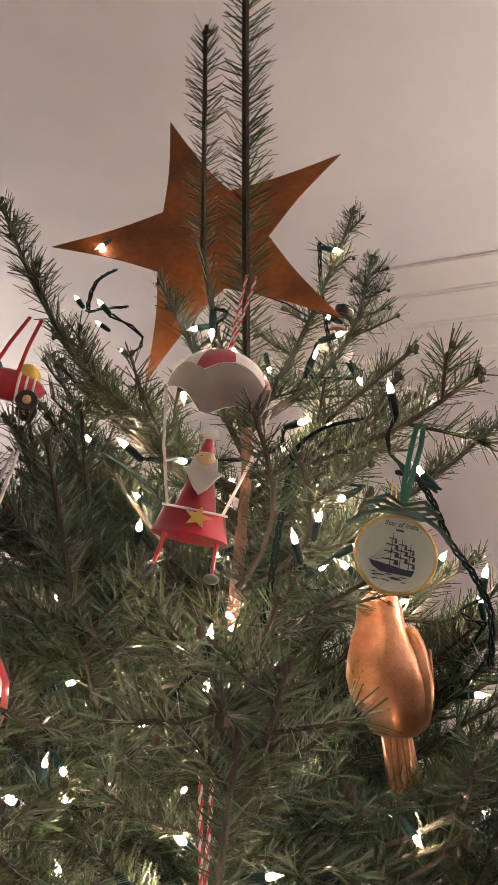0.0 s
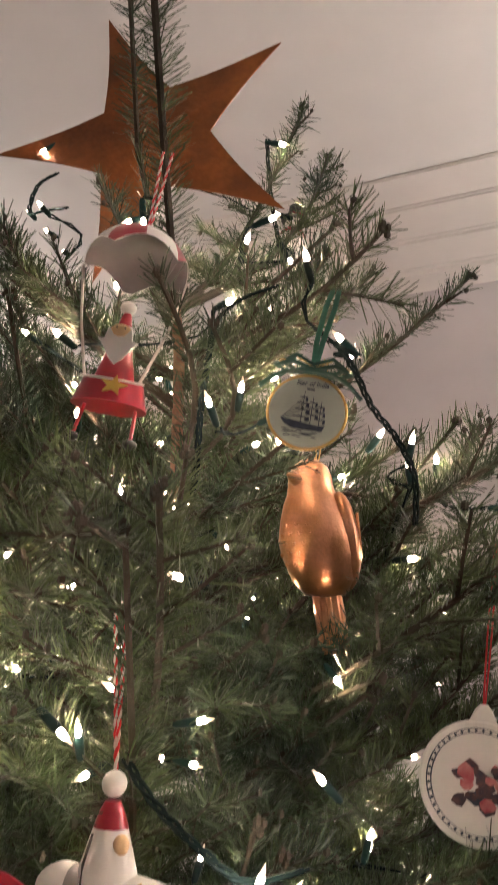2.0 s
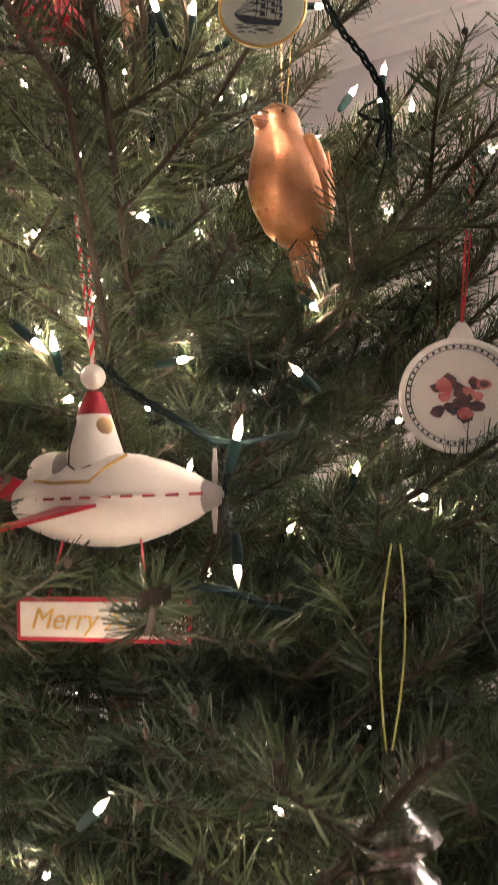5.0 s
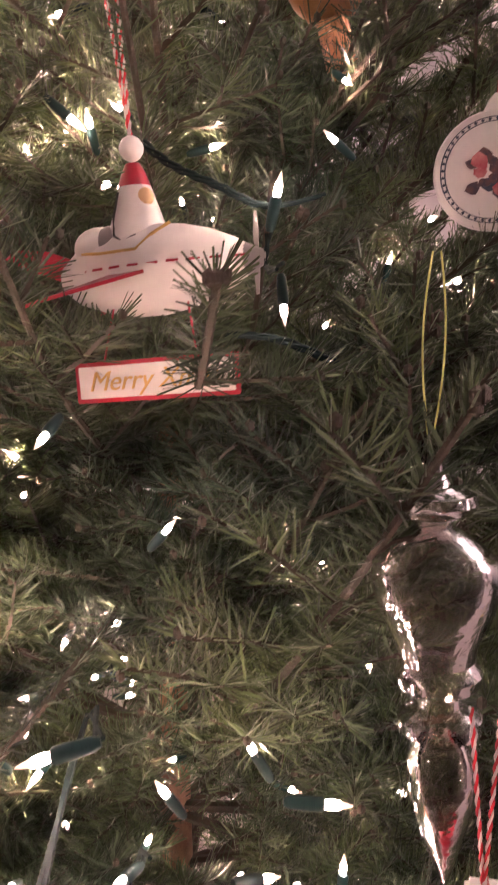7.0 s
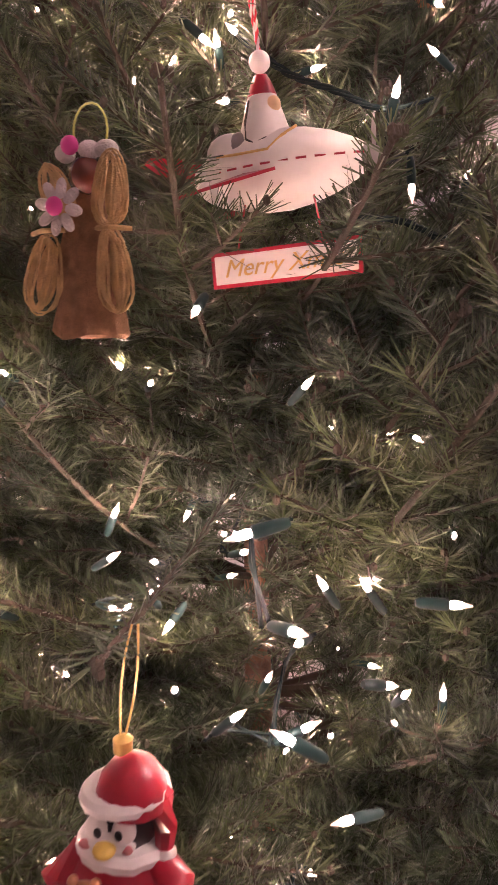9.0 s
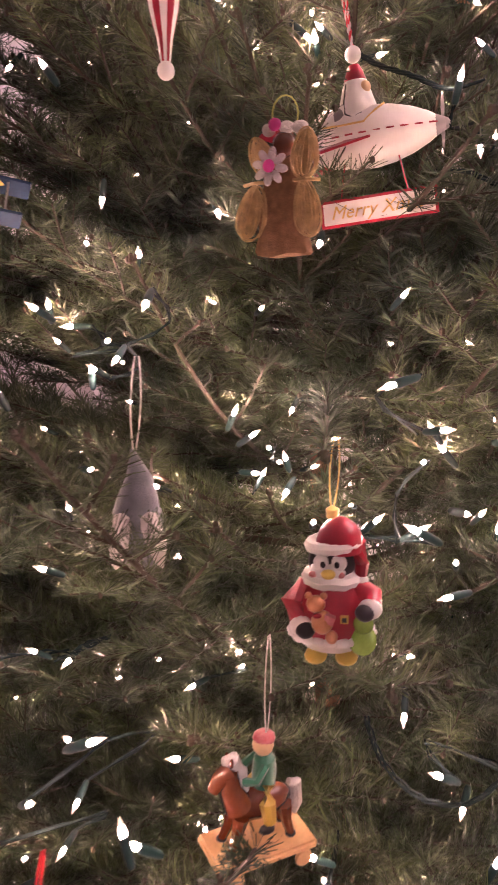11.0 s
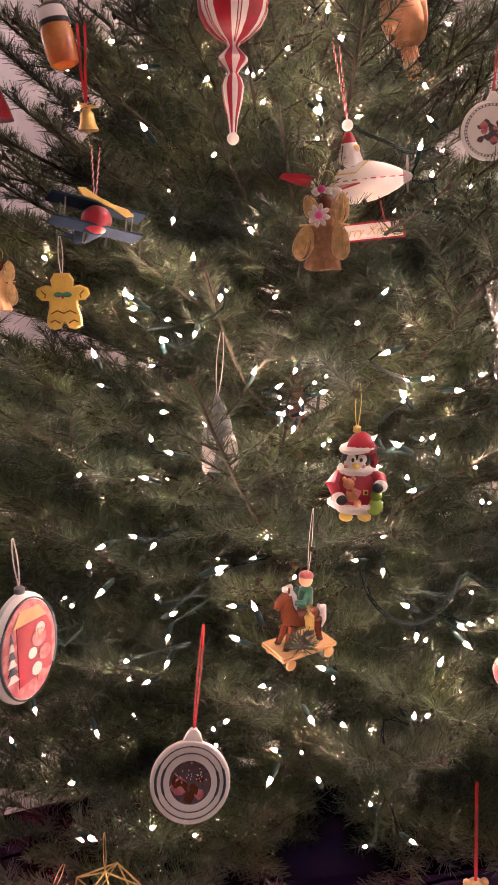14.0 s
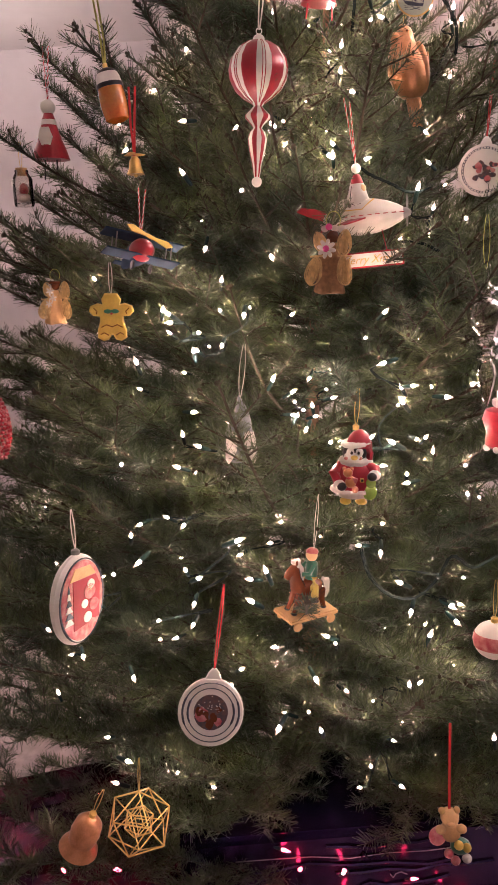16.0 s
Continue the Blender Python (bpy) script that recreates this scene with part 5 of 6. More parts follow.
def bear_cluster():
    ob = thing("bear_ornament", hang(0.034, -0.372, 0.968, 0.034, 0, -4, 0), "honey-coloured bear ornament with sweets and parcels", "ornament")
    s = Shape(TAN, ROSE, GREEN, YELLOW, WHITE)
    s.ball(0, 0, 0.016, 0.009)
    for sg in (-1, 1):
        s.ball(sg * 0.007, 0, 0.023, 0.0034)
        s.ball(sg * 0.010, -0.005, 0.006, 0.005, 0.005, 0.004)
    s.ball(0, -0.008, 0.014, 0.004, 0.003, 0.003)
    s.ball(0, 0, 0.0, 0.010, 0.009, 0.011)
    s.lathe([(0.0085, -0.002), (0.009, 0), (0.0085, 0.002)], 1, pose(-0.013, -0.004, -0.002, 80, 0, 20), 16)
    s.ball(0.008, -0.004, -0.014, 0.010, 0.008, 0.008, 2)
    for x, z, sl in ((0.013, -0.012, 3), (0.006, -0.009, 3), (0.002, -0.026, 1), (0.013, -0.024, 4), (-0.004, -0.018, 1)):
        s.ball(x, -0.009, z, 0.0048, 0.004, 0.0048, sl, None, 10, 7)
    part("figure", s, ob)
    rib = Shape(REDRIB)
    rib.tube([(0, 0, 0.022), (0.002, 0, 0.06), (0.006, 0.004, 0.115)], 0.0013, 0, seg=6, flat=0.3)
    part("hanging_ribbon", rib, ob, "red ribbon")


def parcel_figure():
    ob = thing("red_sack_ornament", hang(0.112, -0.200, 1.340, 0.034, 0, 0, 0), "red glass ornament with stacked white parcels on top", "ornament")
    s = Shape(RED, WHITE)
    s.lathe([(0.012, -0.032), (0.0165, -0.028), (0.0155, -0.014), (0.020, 0.000), (0.017, 0.010), (0.009, 0.013)], 0, None, 22)
    for k in range(6):
        a = 2 * math.pi * k / 6
        s.ball(0.0145 * math.cos(a), 0.0145 * math.sin(a), -0.031, 0.004, slot=1)
    part("sack", s, ob, "shiny red body")
    for x, z, w in ((0.0, 0.018, 0.018), (0.001, 0.027, 0.012)):
        part("parcel", Shape(WHITE).box(x, 0, z, w, w * 0.8, 0.009, bevel=0.15), ob, "small white parcel")
        part("parcel_ribbon", Shape(ROSE).box(x, 0, z, w * 0.15, w * 0.83, 0.0093, bevel=0.1), ob)
    candy_cord(ob, (0.0, 0.0, 0.085), (0, 0, 0.03), r=0.0006)


def pink_plate():
    ob = thing("pink_shell_ornament", hang(0.100, -0.250, 1.106, 0.030, 0, 0, -20), "pale pink porcelain bauble with painted band", "ornament")
    part("glass_body", Shape(ROSE, WHITE).ball(0, 0, 0, 0.022, 0.016, 0.022, 1, None, 24, 14).lathe([(0.0206, -0.008), (0.0222, 0.0), (0.0206, 0.008)], 0, Matrix.Diagonal((1.02, 0.75, 1, 1)), 24), ob)
    part("cap", Shape(GOLD).lathe([(0.004, 0.021), (0.004, 0.026), (0.001, 0.027)], 0, None, 12), ob)
    cord(ob, (0.0, 0.0, 0.07), (0, 0, 0.026), GOLD, 0.0004, 0.002)


def bead_ornament():
    ob = thing("red_beaded_ornament", hang(-0.447, -0.200, 1.342, 0.022, 0, 0, 0), "long red sequinned drop ornament", "ornament")
    s = Shape(RED, ROSE)
    for i in range(16):
        z = -0.034 + 0.0045 * i
        r = 0.0115 * math.sin(math.pi * (i + 1.0) / 17.5) ** 0.7
        n = max(4, int(r / 0.0007))
        for k in range(n):
            a = 2 * math.pi * (k + 0.5 * (i % 2)) / n
            s.ball(r * math.cos(a), r * math.sin(a), z, 0.0021, slot=(i + k) % 3 == 0, seg=6, rings=4)
    part("beaded_body", s, ob)
    cord(ob, (0.0, 0.0, 0.075), (0, 0, 0.036), REDRIB, 0.0005, 0.002)


tree_star()
parachute_ornament()
ship_ornament()
copper_bird()
toy_plane()
round_plaque(0.140, 0.040, 1.624, 0.033, "round white porcelain plaque ornament with a leaf border", SEPIA, NAVY, -6, 3, True)
round_plaque(-0.189, -0.405, 1.116, 0.0300, "round white porcelain plaque ornament with two dark rings", SEPIA, NAVY, 6, 8, False, 0.085, -20)
oval_plaque()
finial_ornament()
icicle_ornament()
straw_angel(-0.068, -0.215, 1.517, 0.84, -10, True, "straw angel ornament with burlap dress and white flower")
straw_angel(-0.411, -0.074, 1.482, 0.70, 20, False, "small straw angel ornament in a pale dress")
penguin()
toy_horse()
felt_gnome()
blue_plane()
gingerbread()
amber_bottle()
cone_figure()
small_jar()
toy_car()
snowman_bottle()
bell_cluster()
wire_polyhedron()
copper_ball()
bear_cluster()
parcel_figure()
pink_plate()
bead_ornament()

# ---- string lights ----
LIT_TOP = [(-0.247, 0.132, 2.114), (-0.024, 0.180, 2.153), (-0.032, 0.209, 2.096), (-0.181, 0.043, 1.891), (-0.057, 0.039, 1.776), (-0.159, 0.064, 1.768), (0.105, 0.094, 1.752),
           (0.029, -0.022, 1.915), (-0.006, -0.003, 1.838), (0.049, 0.004, 1.874), (0.096, 0.058, 1.810), (0.099, 0.054, 1.826), (-0.138, 0.047, 1.853), (-0.060, 0.073, 1.774),
           (0.062, 0.016, 1.669), (-0.018, 0.231, 1.662), (-0.031, 0.127, 1.754), (-0.215, 0.09, 2.03), (-0.190, 0.10, 1.99), (-0.10, 0.10, 1.975)]
LIT_CROWN = [(-0.302, 0.222, 2.112), (-0.247, 0.165, 2.052), (-0.147, 0.026, 1.883), (-0.102, 0.018, 1.870), (-0.023, 0.021, 1.906), (0.058, 0.104, 1.902), (0.079, 0.114, 1.846),
             (-0.135, -0.003, 1.726), (-0.117, -0.039, 1.681), (-0.065, 0.009, 1.679), (-0.060, -0.053, 1.641), (0.135, 0.164, 1.722), (-0.082, 0.216, 2.035), (-0.009, 0.129, 1.718),
             (-0.056, 0.141, 1.646)]
LIT_MID = [(0.038, -0.083, 1.596), (0.045, -0.119, 1.538), (0.083, 0.082, 1.585), (0.123, 0.058, 1.566), (0.055, -0.033, 1.629), (-0.012, 0.018, 1.643), (-0.063, -0.059, 1.636),
           (-0.064, -0.030, 1.614), (-0.059, -0.121, 1.490), (0.012, -0.259, 1.388), (-0.006, -0.200, 1.318), (-0.024, -0.195, 1.324), (0.062, -0.069, 1.276), (-0.011, 0.053, 1.411),
           (0.034, -0.050, 1.420), (0.050, -0.017, 1.411), (0.066, -0.145, 1.356), (-0.018, -0.214, 1.405), (-0.164, -0.182, 1.458), (-0.192, -0.170, 1.424), (-0.091, -0.120, 1.348),
           (-0.231, -0.122, 1.673), (-0.230, -0.144, 1.617), (-0.136, -0.072, 1.521), (-0.229, -0.122, 1.418)]
LIT_LOW = [(-0.246, -0.150, 1.322), (-0.225, -0.177, 1.312), (-0.206, -0.316, 1.209), (-0.138, -0.361, 1.237), (-0.164, -0.320, 1.250), (-0.272, -0.322, 1.258), (-0.288, -0.246, 1.195),
           (0.003, -0.177, 1.311), (-0.260, -0.274, 1.141), (-0.229, -0.255, 1.124), (-0.159, -0.305, 1.179), (-0.092, -0.217, 1.035), (-0.089, -0.254, 0.997), (-0.165, -0.339, 1.122),
           (0.085, -0.168, 1.248), (0.051, -0.188, 1.151), (0.005, -0.189, 1.147), (-0.280, -0.323, 1.098), (-0.415, -0.195, 1.006), (-0.275, -0.380, 1.044), (-0.049, -0.283, 0.944),
           (0.003, -0.265, 0.931), (0.001, -0.203, 1.359)]

bulb_mesh = Shape(BULB).lathe([(0.0014, 0.0), (0.0018, 0.002), (0.0016, 0.005), (0.0008, 0.0085), (0.0002, 0.0105)], 0, None, 8).mesh("bulb")
red_mesh = Shape(RED_BULB).lathe([(0.0022, 0.0), (0.0026, 0.003), (0.0024, 0.008), (0.0014, 0.012), (0.0003, 0.0155)], 0, None, 8).mesh("bulb")
socket_mesh = Shape(SOCKET).lathe([(0.0015, -0.015), (0.0024, -0.013), (0.0028, -0.006), (0.0028, -0.001), (0.0020, 0.0)], 0, None, 10).mesh("socket")


def light_string(points, label, bulb=bulb_mesh, max_gap=0.062):
    """A wire with a socket and a lit bulb at each point."""
    ob = thing("light_string", Matrix(), label, "string lights", "string lights on the tree")
    stems = []
    for p in points:
        p = Vector(p)
        o = trunk_at(p.z)
        d = Vector((p.x - o.x, p.y - o.y, 0)).normalized() * rng.uniform(0.1, 0.8) + Vector((rng.gauss(0, 0.7), rng.gauss(0, 0.4), rng.gauss(0.25, 0.6)))
        d.normalize()
        base = p - d * 0.005
        so = part("socket", socket_mesh, ob)
        so.matrix_basis = Matrix.Translation(base) @ d.to_track_quat("Z", "Y").to_matrix().to_4x4()
        k = rng.uniform(0.72, 1.08)
        so.matrix_basis = so.matrix_basis @ Matrix.Scale(k, 4)
        part("bulb", bulb, so, "small lit clear bulb" if bulb is bulb_mesh else "small lit red bulb")
        stems.append(base - d * 0.0145)
    for a, b in zip(stems, stems[1:]):
        gap = (b - a).length
        if gap > max_gap:
            continue
        n = max(4, int(gap / 0.02))
        mid = Vector((rng.gauss(0, 0.012), rng.gauss(0, 0.012), -0.10 * gap)) + (trunk_at(a.z) - a) * 0.12
        for strand in (0, 1):
            pts = []
            for k in range(n + 1):
                q = k / n
                tw = 2 * math.pi * (k / 2.6) + math.pi * strand
                pts.append(a.lerp(b, q) + mid * math.sin(math.pi * q) + Vector((0.0013 * math.cos(tw), 0.0013 * math.sin(tw), 0.0013 * math.sin(tw + 1))))
            part("wire", Shape(WIRE).tube(pts, 0.0009, seg=5), ob)
    return ob


def near_chain(points):
    """The points in the order in which a wire would pass them."""
    left = [Vector(p) for p in points]
    left.sort(key=lambda p: -p.z)
    chain = [left.pop(0)]
    while left:
        k = min(range(len(left)), key=lambda i: (left[i] - chain[-1]).length + 1.2 * abs(left[i].z - chain[-1].z))
        chain.append(left.pop(k))
    return chain


extra = []
while len(extra) < 190:
    z = rng.uniform(0.80, 1.84) if rng.random() < 0.75 else rng.uniform(0.80, 1.25)
    a = rng.uniform(0, 2 * math.pi)
    if math.sin(a) > 0.35 and rng.random() < 0.6:
        continue
    o = trunk_at(z)
    r = spread(z) * rng.uniform(0.18, 0.82)
    p = Vector((o.x + 1.2 * r * math.cos(a), o.y + 0.9 * r * math.sin(a), z))
    if clear_of(p, 0.008) and all((p - Vector(q)).length > 0.04 for q in extra) and not (p.y < -0.20 and p.z > 1.42):
        extra.append(p)
for k in range(30):
    z = rng.uniform(1.70, 2.0)
    o = trunk_at(min(z, 1.85))
    a, r = rng.uniform(-0.3, 3.4), rng.uniform(0.03, 0.06 + 0.4 * (2.0 - z))
    p = Vector((o.x + r * math.cos(a), o.y + r * math.sin(a), z))
    if clear_of(p, 0.008):
        extra.append(p)
# bulbs bunched deep in the gaps between the boughs
for cx, cy, cz, n in ((-0.10, -0.06, 1.36, 14), (0.0, -0.13, 1.31, 5), (-0.26, -0.09, 1.43, 9), (-0.26, -0.20, 1.20, 9), (-0.15, -0.22, 1.08, 7), (-0.05, 0.0, 1.66, 8), (0.02, -0.12, 1.05, 7), (-0.34, -0.18, 1.08, 6)):
    for k in range(n):
        p = Vector((cx + rng.gauss(0, 0.045), cy + rng.gauss(0, 0.035), cz + rng.gauss(0, 0.045)))
        if clear_of(p, 0.006):
            extra.append(p)
# gaps in the foliage
for cx, cy, cz, r in ((-0.10, -0.12, 1.365, 0.065), (-0.26, -0.16, 1.42, 0.035), (-0.26, -0.26, 1.20, 0.040), (-0.14, -0.05, 1.50, 0.045), (0.0, -0.17, 1.31, 0.030)):
    HUNG.append((Vector((cx, cy, cz)), r))
extra.sort(key=lambda p: -p.z)
for p in [*LIT_TOP, *LIT_CROWN, *LIT_MID, *LIT_LOW, *extra]:
    HUNG.append((Vector(p), 0.005))
CLEAR_LIGHTS = "green wire string of small warm white lit bulbs"
light_string(near_chain(LIT_TOP), CLEAR_LIGHTS)
light_string(near_chain(LIT_CROWN), CLEAR_LIGHTS)
light_string(near_chain(LIT_MID), CLEAR_LIGHTS)
light_string(near_chain(LIT_LOW), CLEAR_LIGHTS)
for k in range(0, len(extra), 44):
    light_string(near_chain(extra[k:k + 44]), CLEAR_LIGHTS, max_gap=0.05)

# stretches of bare wire that hang in view
SWAGS = [[(0.014, -0.03, 1.889), (-0.007, -0.02, 1.886), (-0.022, -0.015, 1.875), (-0.026, -0.012, 1.858), (-0.028, -0.008, 1.838), (-0.03, -0.002, 1.815), (-0.032, 0.01, 1.793), (-0.035, 0.02, 1.771)],
         [(0.048, 0.0, 1.868), (0.06, 0.01, 1.855), (0.072, 0.02, 1.834), (0.088, 0.03, 1.817), (0.1, 0.04, 1.796), (0.102, 0.05, 1.767)],
         [(-0.22, 0.12, 2.082), (-0.231, 0.11, 2.062), (-0.228, 0.1, 2.027), (-0.214, 0.1, 2.03), (-0.194, 0.1, 2.032)],
         [(-0.046, 0.2, 2.176), (-0.04, 0.2, 2.129), (-0.03, 0.2, 2.079), (-0.02, 0.2, 2.042), (-0.012, 0.2, 2.008)]]
LOW_SWAGS = [[(-0.038, -0.19, 1.187), (-0.028, -0.19, 1.155), (-0.005, -0.19, 1.131), (0.024, -0.19, 1.128), (0.049, -0.19, 1.151), (0.065, -0.19, 1.179), (0.089, -0.19, 1.165), (0.115, -0.19, 1.179)],
             [(-0.037, -0.05, 1.631), (-0.017, -0.06, 1.614), (0.007, -0.07, 1.601), (0.03, -0.07, 1.59), (0.054, -0.06, 1.595)],
             [(0.018, -0.1, 1.533), (0.04, -0.1, 1.53), (0.062, -0.09, 1.52)]]
loose = thing("light_string", Matrix(), "bare twisted green wire of the string lights", "string lights", "string lights on the tree")
for way in SWAGS + LOW_SWAGS:
    way = [Vector(p) for p in way]
    def bend(k):
        i = min(len(way) - 2, k // 6)
        q = k / 6 - i
        a, b, c, d = way[max(i - 1, 0)], way[i], way[i + 1], way[min(i + 2, len(way) - 1)]
        return 0.5 * (2 * b + (c - a) * q + (2 * a - 5 * b + 4 * c - d) * q * q + (3 * b - a - 3 * c + d) * q ** 3)
    n = (len(way) - 1) * 6
    for strand in range(3):
        pts = []
        for k in range(n + 1):
            p = bend(k)
            tw = 2 * math.pi * (k / 6.5 + strand / 3)
            pts.append(p + Vector((0.0015 * math.cos(tw), 0.0015 * math.sin(tw), 0.0008 * math.sin(tw + 1))))
        part("wire", Shape(WIRE).tube(pts, 0.0009, seg=5), loose)
    for p in way[1:-1]:
        HUNG.append((p, 0.004))

# ---- trunk and boughs ----
TREE = thing("christmas_tree", pose(0, 0, 0), "tall cut fir tree with dense green needles", "christmas tree")
fine = [trunk_at(0.3 + 1.6 * k / 60) for k in range(61)]
part("trunk", Shape(BARK).tube(fine, [0.026 - 0.0225 * (k / 60) ** 0.8 for k in range(61)], seg=12), TREE, "brown bark trunk")
lead = Bough()
lead.shoot([trunk_at(1.88 + 0.03 * k) for k in range(11)], 0.0031, 0.0024, dens=1.35)
lead.shoot([Vector((-0.128 - 0.001 * k, 0.075 - 0.0094 * k, 2.07 + 0.02 * k)) for k in range(9)], 0.0024, 0.0018, dens=1.2)
lead.shoot([Vector((-0.066, 0.04, 1.90)), Vector((-0.10, 0.075, 1.98)), Vector((-0.128, 0.075, 2.07))], 0.0028, 0.0024)
top = part("bough", lead.wood, TREE)
tagged(part("needles", lead.needles(), top, "dense green fir needles"), kind="stuff")

# boughs that stand out: base on the trunk, tip
for z0, tip, sag in ((1.87, (0.075, -0.057, 1.909), 0.02), (1.83, (0.067, 0.126, 1.985), 0.05), (1.90, (-0.016, 0.231, 2.240), 0.08), (1.90, (0.006, 0.298, 2.229), 0.06),
                     (1.84, (-0.264, -0.005, 2.052), 0.06), (1.80, (0.147, 0.161, 2.001), 0.05), (1.62, (-0.460, 0.069, 1.821), 0.06), (1.58, (-0.352, -0.090, 1.784), 0.05),
                     (1.74, (-0.020, -0.185, 1.722), 0.03), (1.70, (-0.110, -0.150, 1.712), 0.03), (1.48, (0.040, -0.205, 1.545), 0.04),
                     (1.80, (0.125, 0.13, 1.80), 0.02), (1.72, (0.22, 0.05, 1.86), 0.05), (1.66, (0.24, 0.00, 1.78), 0.05), (1.52, (-0.50, -0.02, 1.70), 0.06), (1.88, (-0.17, 0.10, 2.06), 0.05),
                     (1.86, (-0.21, 0.02, 1.96), 0.04), (1.78, (-0.25, 0.10, 1.98), 0.05), (1.40, (-0.05, -0.27, 1.38), 0.02)):
    grow(trunk_at(z0), tip, sag, 0.5 if tip[2] > 1.96 else 0.9)


def open_way(o, tip):
    """Whether a bough would pass clear of every ornament and leave the low front open."""
    if tip.z < 1.03 and tip.y < -0.05 and -0.25 < tip.x < 0.20:
        return False
    return all(clear_of(o.lerp(tip, k / 10), 0.006) for k in range(2, 11))


z, turn = 0.66, 0.0
while z < 1.80:
    n = 9 if z < 1.5 else 7
    for k in range(n):
        o = trunk_at(z)
        for tries in range(8):
            a = turn + 2 * math.pi * k / n + rng.gauss(0, 0.12 + 0.04 * tries)
            slope = rng.uniform(0.14, 0.50) + 0.44 * max(0.0, min(1.2, z - 0.6))
            r = spread(z + 0.15) * rng.uniform(0.78, 1.0) * (1 - 0.05 * tries)
            tip = Vector((o.x + 1.32 * r * math.cos(a), o.y + 0.95 * r * math.sin(a), z + slope * r))
            if tip.z < (1.84 if tip.y < 0.16 else 1.97) and open_way(o, tip):
                back = math.sin(a) > 0.35
                grow(o, tip, rng.uniform(0.02, 0.10), 0.75 if back else 1.0, dens=0.35 if back else 1.0)
                break
    for k in range(2):
        a = rng.uniform(2.6, 6.8)
        r = spread(z) * rng.uniform(0.4, 0.65)
        o = trunk_at(z + 0.04)
        grow(o, (o.x + r * math.cos(a), o.y + r * math.sin(a), z + 0.04 + rng.uniform(0.1, 0.5) * r), 0.02)
    turn += 0.43
    z += 0.055

# side boughs that reach towards the room, and short ones that fill the crown round the stem
for k in range(34):
    left = k % 2 == 0
    a = radians(rng.uniform(178, 238) if left else rng.uniform(300, 358))
    z = rng.uniform(0.82, 1.52)
    o = trunk_at(z)
    for tries in range(6):
        r = spread(z + 0.15) * rng.uniform(0.8, 1.02)
        tip = Vector((o.x + 1.42 * r * math.cos(a), o.y + 0.95 * r * math.sin(a), z + rng.uniform(0.15, 0.6) * r))
        if open_way(o, tip):
            grow(o, tip, rng.uniform(0.02, 0.08), 1.0)
            break
        a += rng.gauss(0, 0.15)
for k in range(26):
    z = rng.uniform(1.58, 1.84)
    o = trunk_at(z)
    a = rng.uniform(0, 6.28) if z < 1.72 else rng.uniform(0.2, 2.9)
    r = rng.uniform(0.07, 0.17)
    grow(o, (o.x + r * math.cos(a), o.y + r * math.sin(a), z + rng.uniform(0.2, 0.9) * r), 0.03)

# steep young shoots that close the crown below the star
for k in range(64):
    z = rng.uniform(1.58, 1.86)
    o = trunk_at(z)
    a = radians(rng.uniform(-25, 205))
    r = rng.uniform(0.07, 0.10 + 0.40 * (1.90 - z))
    tip = Vector((o.x + 1.25 * r * math.cos(a), o.y + 0.9 * r * math.sin(a), z + rng.uniform(0.7, 1.5) * r))
    limit = 2.04 - 0.35 * max(0.0, tip.x + 0.02) - 0.2 * max(0.0, -0.2 - tip.x)
    if tip.z < limit and (k % 3 or open_way(o, tip)):
        grow(o, tip, 0.06, 0.8)
# dark boughs that come forward over the ornaments
for z0, tip, sag in ((1.60, (-0.004, -0.150, 1.738), 0.02), (1.42, (-0.056, -0.165, 1.585), 0.05), (1.58, (-0.130, -0.165, 1.700), 0.05), (1.10, (-0.176, -0.335, 1.405), 0.12),
                     (1.30, (0.065, -0.140, 1.485), 0.05), (1.02, (-0.100, -0.345, 1.195), 0.06), (1.14, (-0.02, -0.29, 1.265), 0.04)):
    grow(trunk_at(z0), tip, sag, 0.9, guard=tip[2] < 1.3)
# young shoots on the flank beside the toy car
for k in range(28):
    o = trunk_at(rng.uniform(1.58, 1.80))
    tip = Vector((rng.uniform(-0.34, -0.15), rng.uniform(-0.03, 0.16), rng.uniform(1.74, 1.98)))
    grow(o, tip, 0.08, 0.8)
for k in range(9):
    o = trunk_at(rng.uniform(1.44, 1.58))
    tip = Vector((rng.uniform(-0.37, -0.25), rng.uniform(-0.05, 0.12), rng.uniform(1.58, 1.72)))
    grow(o, tip, 0.07, 0.9)
# and on the flank towards the askew wall
for k in range(12):
    o = trunk_at(rng.uniform(1.36, 1.60))
    tip = Vector((rng.uniform(0.14, 0.30), rng.uniform(-0.04, 0.16), o.z + rng.uniform(0.06, 0.18)))
    grow(o, tip, 0.06, 0.9)

# the far side of the crown, and the flank towards the bare wall
for k in range(7):
    z = 1.62 + 0.03 * k
    o = trunk_at(z)
    a, r = rng.uniform(0.1, 3.0), rng.uniform(0.14, 0.24)
    grow(o, (o.x + 1.2 * r * math.cos(a), o.y + r * math.sin(a), z + rng.uniform(0.15, 0.6) * r), 0.03, dens=0.8)
for k in range(12):
    z = 1.12 + 0.034 * k
    o = trunk_at(z)
    a, r = radians(rng.uniform(160, 205)), spread(z + 0.12) * rng.uniform(0.92, 1.05)
    tip = Vector((o.x + 1.42 * r * math.cos(a), o.y + 0.95 * r * math.sin(a), z + rng.uniform(0.2, 0.55) * r))
    if open_way(o, tip):
        grow(o, tip, rng.uniform(0.02, 0.07), 0.9, dens=0.8)

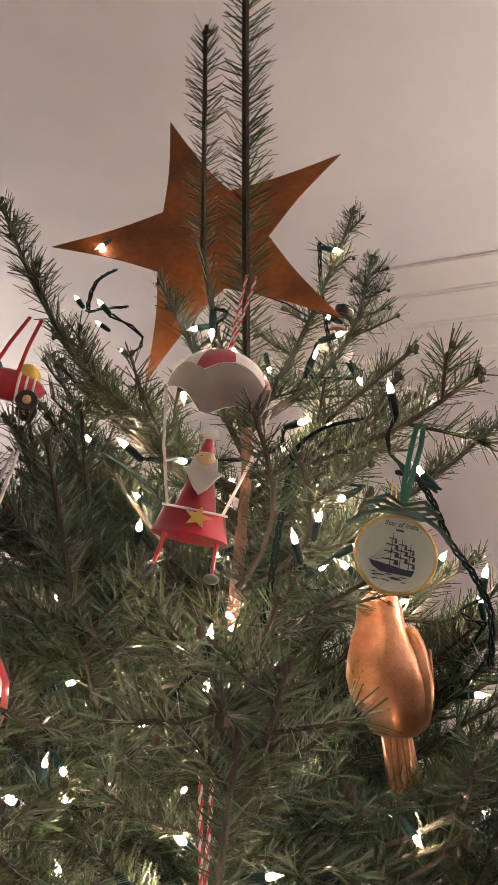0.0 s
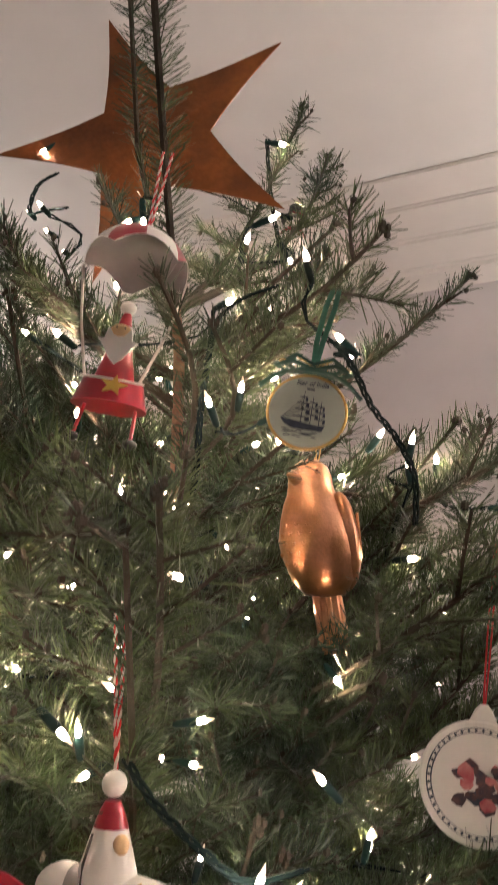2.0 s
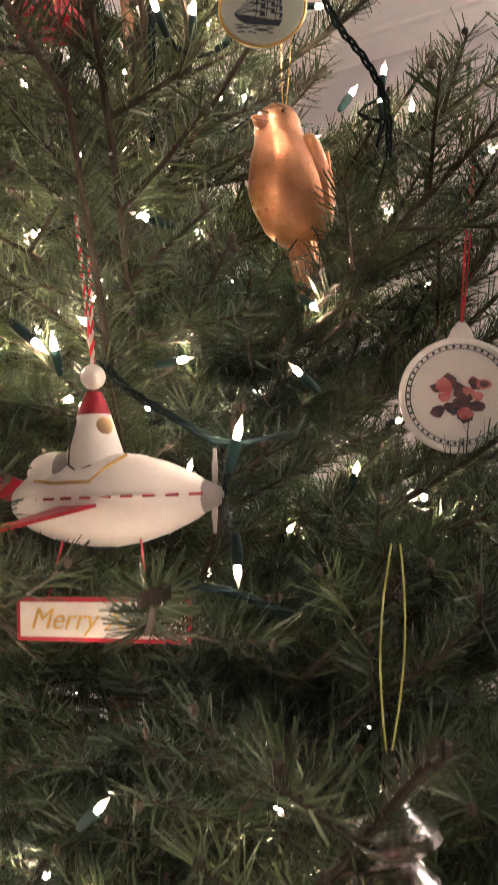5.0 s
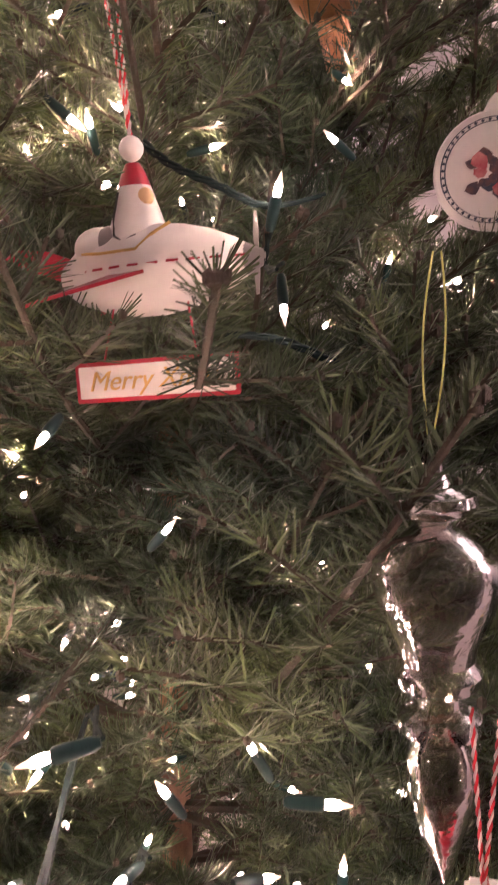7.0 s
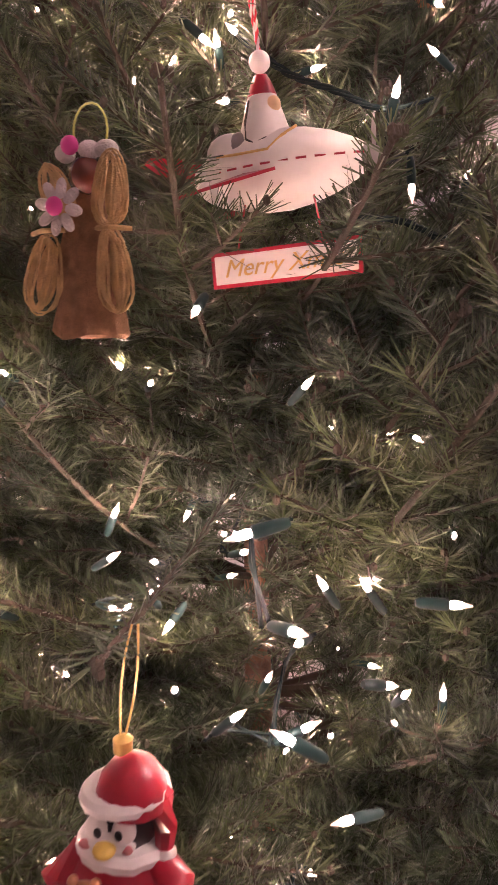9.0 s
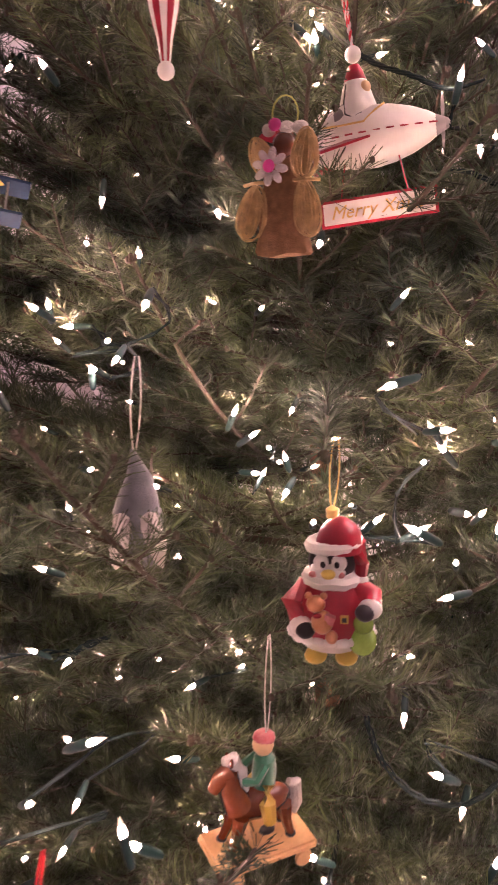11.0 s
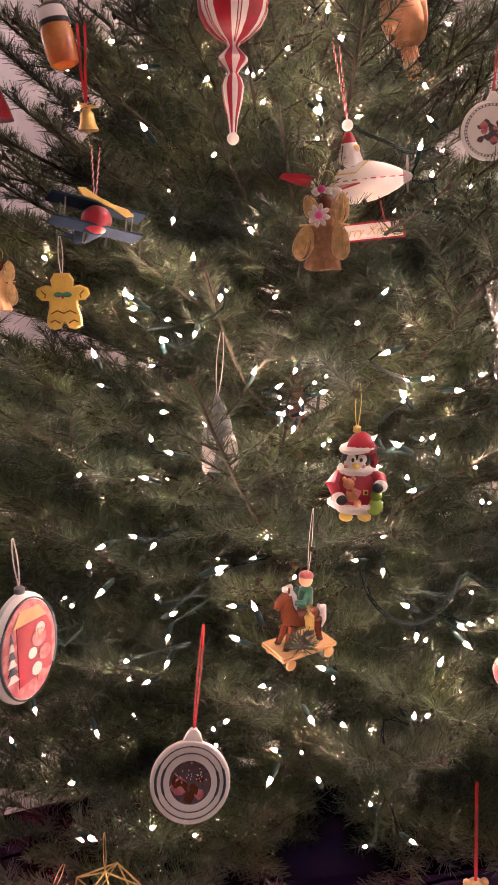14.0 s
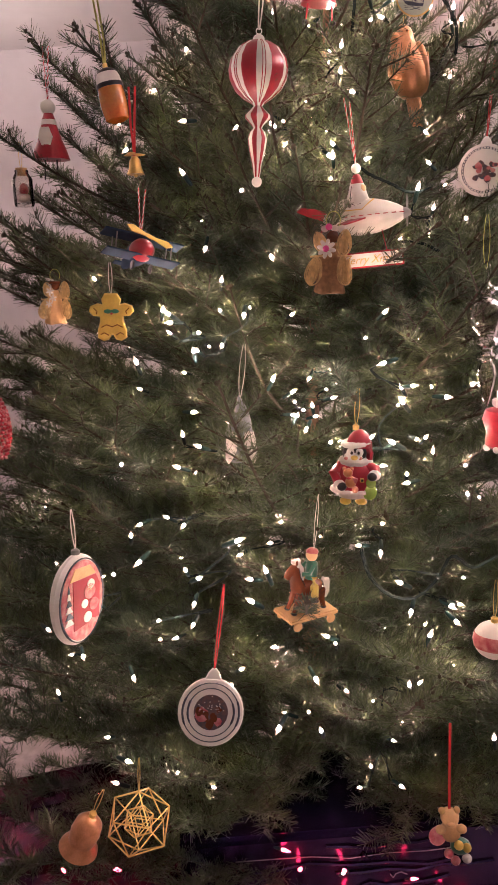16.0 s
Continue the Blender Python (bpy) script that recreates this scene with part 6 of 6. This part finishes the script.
for tip in ((-0.40, -0.16, 0.78), (-0.33, -0.24, 0.72), (-0.46, -0.06, 0.86), (-0.28, -0.12, 0.66)):
    grow(trunk_at(tip[2] - 0.04), tip, 0.06, 0.9, dens=0.6)

# ---- under the tree ----
ROSEPAPER = mat("rose_paper", (0.62, 0.25, 0.27), 0.45, vary=0.06, scale=12, bump=0.15)
REDFOIL = mat("red_foil_wrap", (0.16, 0.010, 0.030), 0.25, metal=0.7, vary=0.4, scale=30, second=(0.03, 0.012, 0.05))


def wrapped_gift(x, y, rz, w, d, h, paper, label):
    """A wrapped box with folded flaps at its ends and a seam over the top."""
    ob = thing("gift_box", pose(x, y, FLOOR, 0, 0, rz), label, "gift box", "gifts under the tree")
    part("wrapped_box", Shape(paper).box(0, 0, h / 2, w, d, h, bevel=0.05), ob)
    for sg in (-1, 1):
        part("end_flap", Shape(paper).plate([(-0.46 * d, 0.12 * h), (0.46 * d, 0.12 * h), (0.20 * d, 0.60 * h), (-0.20 * d, 0.60 * h)], 0, 0.002, 0, pose(sg * (w / 2 + 0.0015), 0, 0, 0, 0, 90), 0.0005), ob)
    part("seam", Shape(paper).box(0, 0.1 * d, h + 0.001, w * 0.96, 0.02, 0.003, bevel=0.3), ob)
    return ob


wrapped_gift(0.36, 0.16, -14, 0.36, 0.22, 0.47, ROSEPAPER, "gift box wrapped in plain rose pink paper")
wrapped_gift(-0.44, -0.03, 20, 0.30, 0.22, 0.46, REDFOIL, "gift box in dark red foil wrap under the tree")

gift = thing("gift_box", pose(-0.02, -0.02, FLOOR, 0, 0, 8), "large box in dark purple foil wrap under the tree", "gift box")
part("wrapped_box", Shape(FOIL).box(0, 0, 0.25, 0.56, 0.20, 0.50, bevel=0.04), gift, "crumpled dark foil")
# foil creases; every fourth is a thin grey line, sheen put into colour
for k in range(26):
    zz = 0.20 + 0.0112 * k + rng.uniform(-0.004, 0.004)
    x0, x1 = sorted((rng.uniform(-0.27, 0.05), rng.uniform(-0.05, 0.27)))
    pts = [(x0 + (x1 - x0) * q / 6, -0.1015 - 0.001 * (q % 2), zz + rng.gauss(0, 0.003)) for q in range(7)]
    part("fold_or_sheen", Shape(FOIL if k % 4 else GREY).tube(pts, 0.0022 if k % 4 else 0.0007, seg=5), gift, "raised foil crease, the thin grey ones streaks of sheen")
light_string([(-0.14, -0.145, 0.735), (-0.12, -0.145, 0.705), (-0.06, -0.14, 0.70), (-0.055, -0.14, 0.655), (0.01, -0.13, 0.640), (0.08, -0.12, 0.65), (-0.26, -0.15, 0.66), (0.035, -0.14, 0.69), (0.12, -0.12, 0.62), (-0.40, -0.17, 0.735), (-0.37, -0.16, 0.71), (-0.44, -0.18, 0.725)],
             "thin wire string of small red lit bulbs over the box", red_mesh)
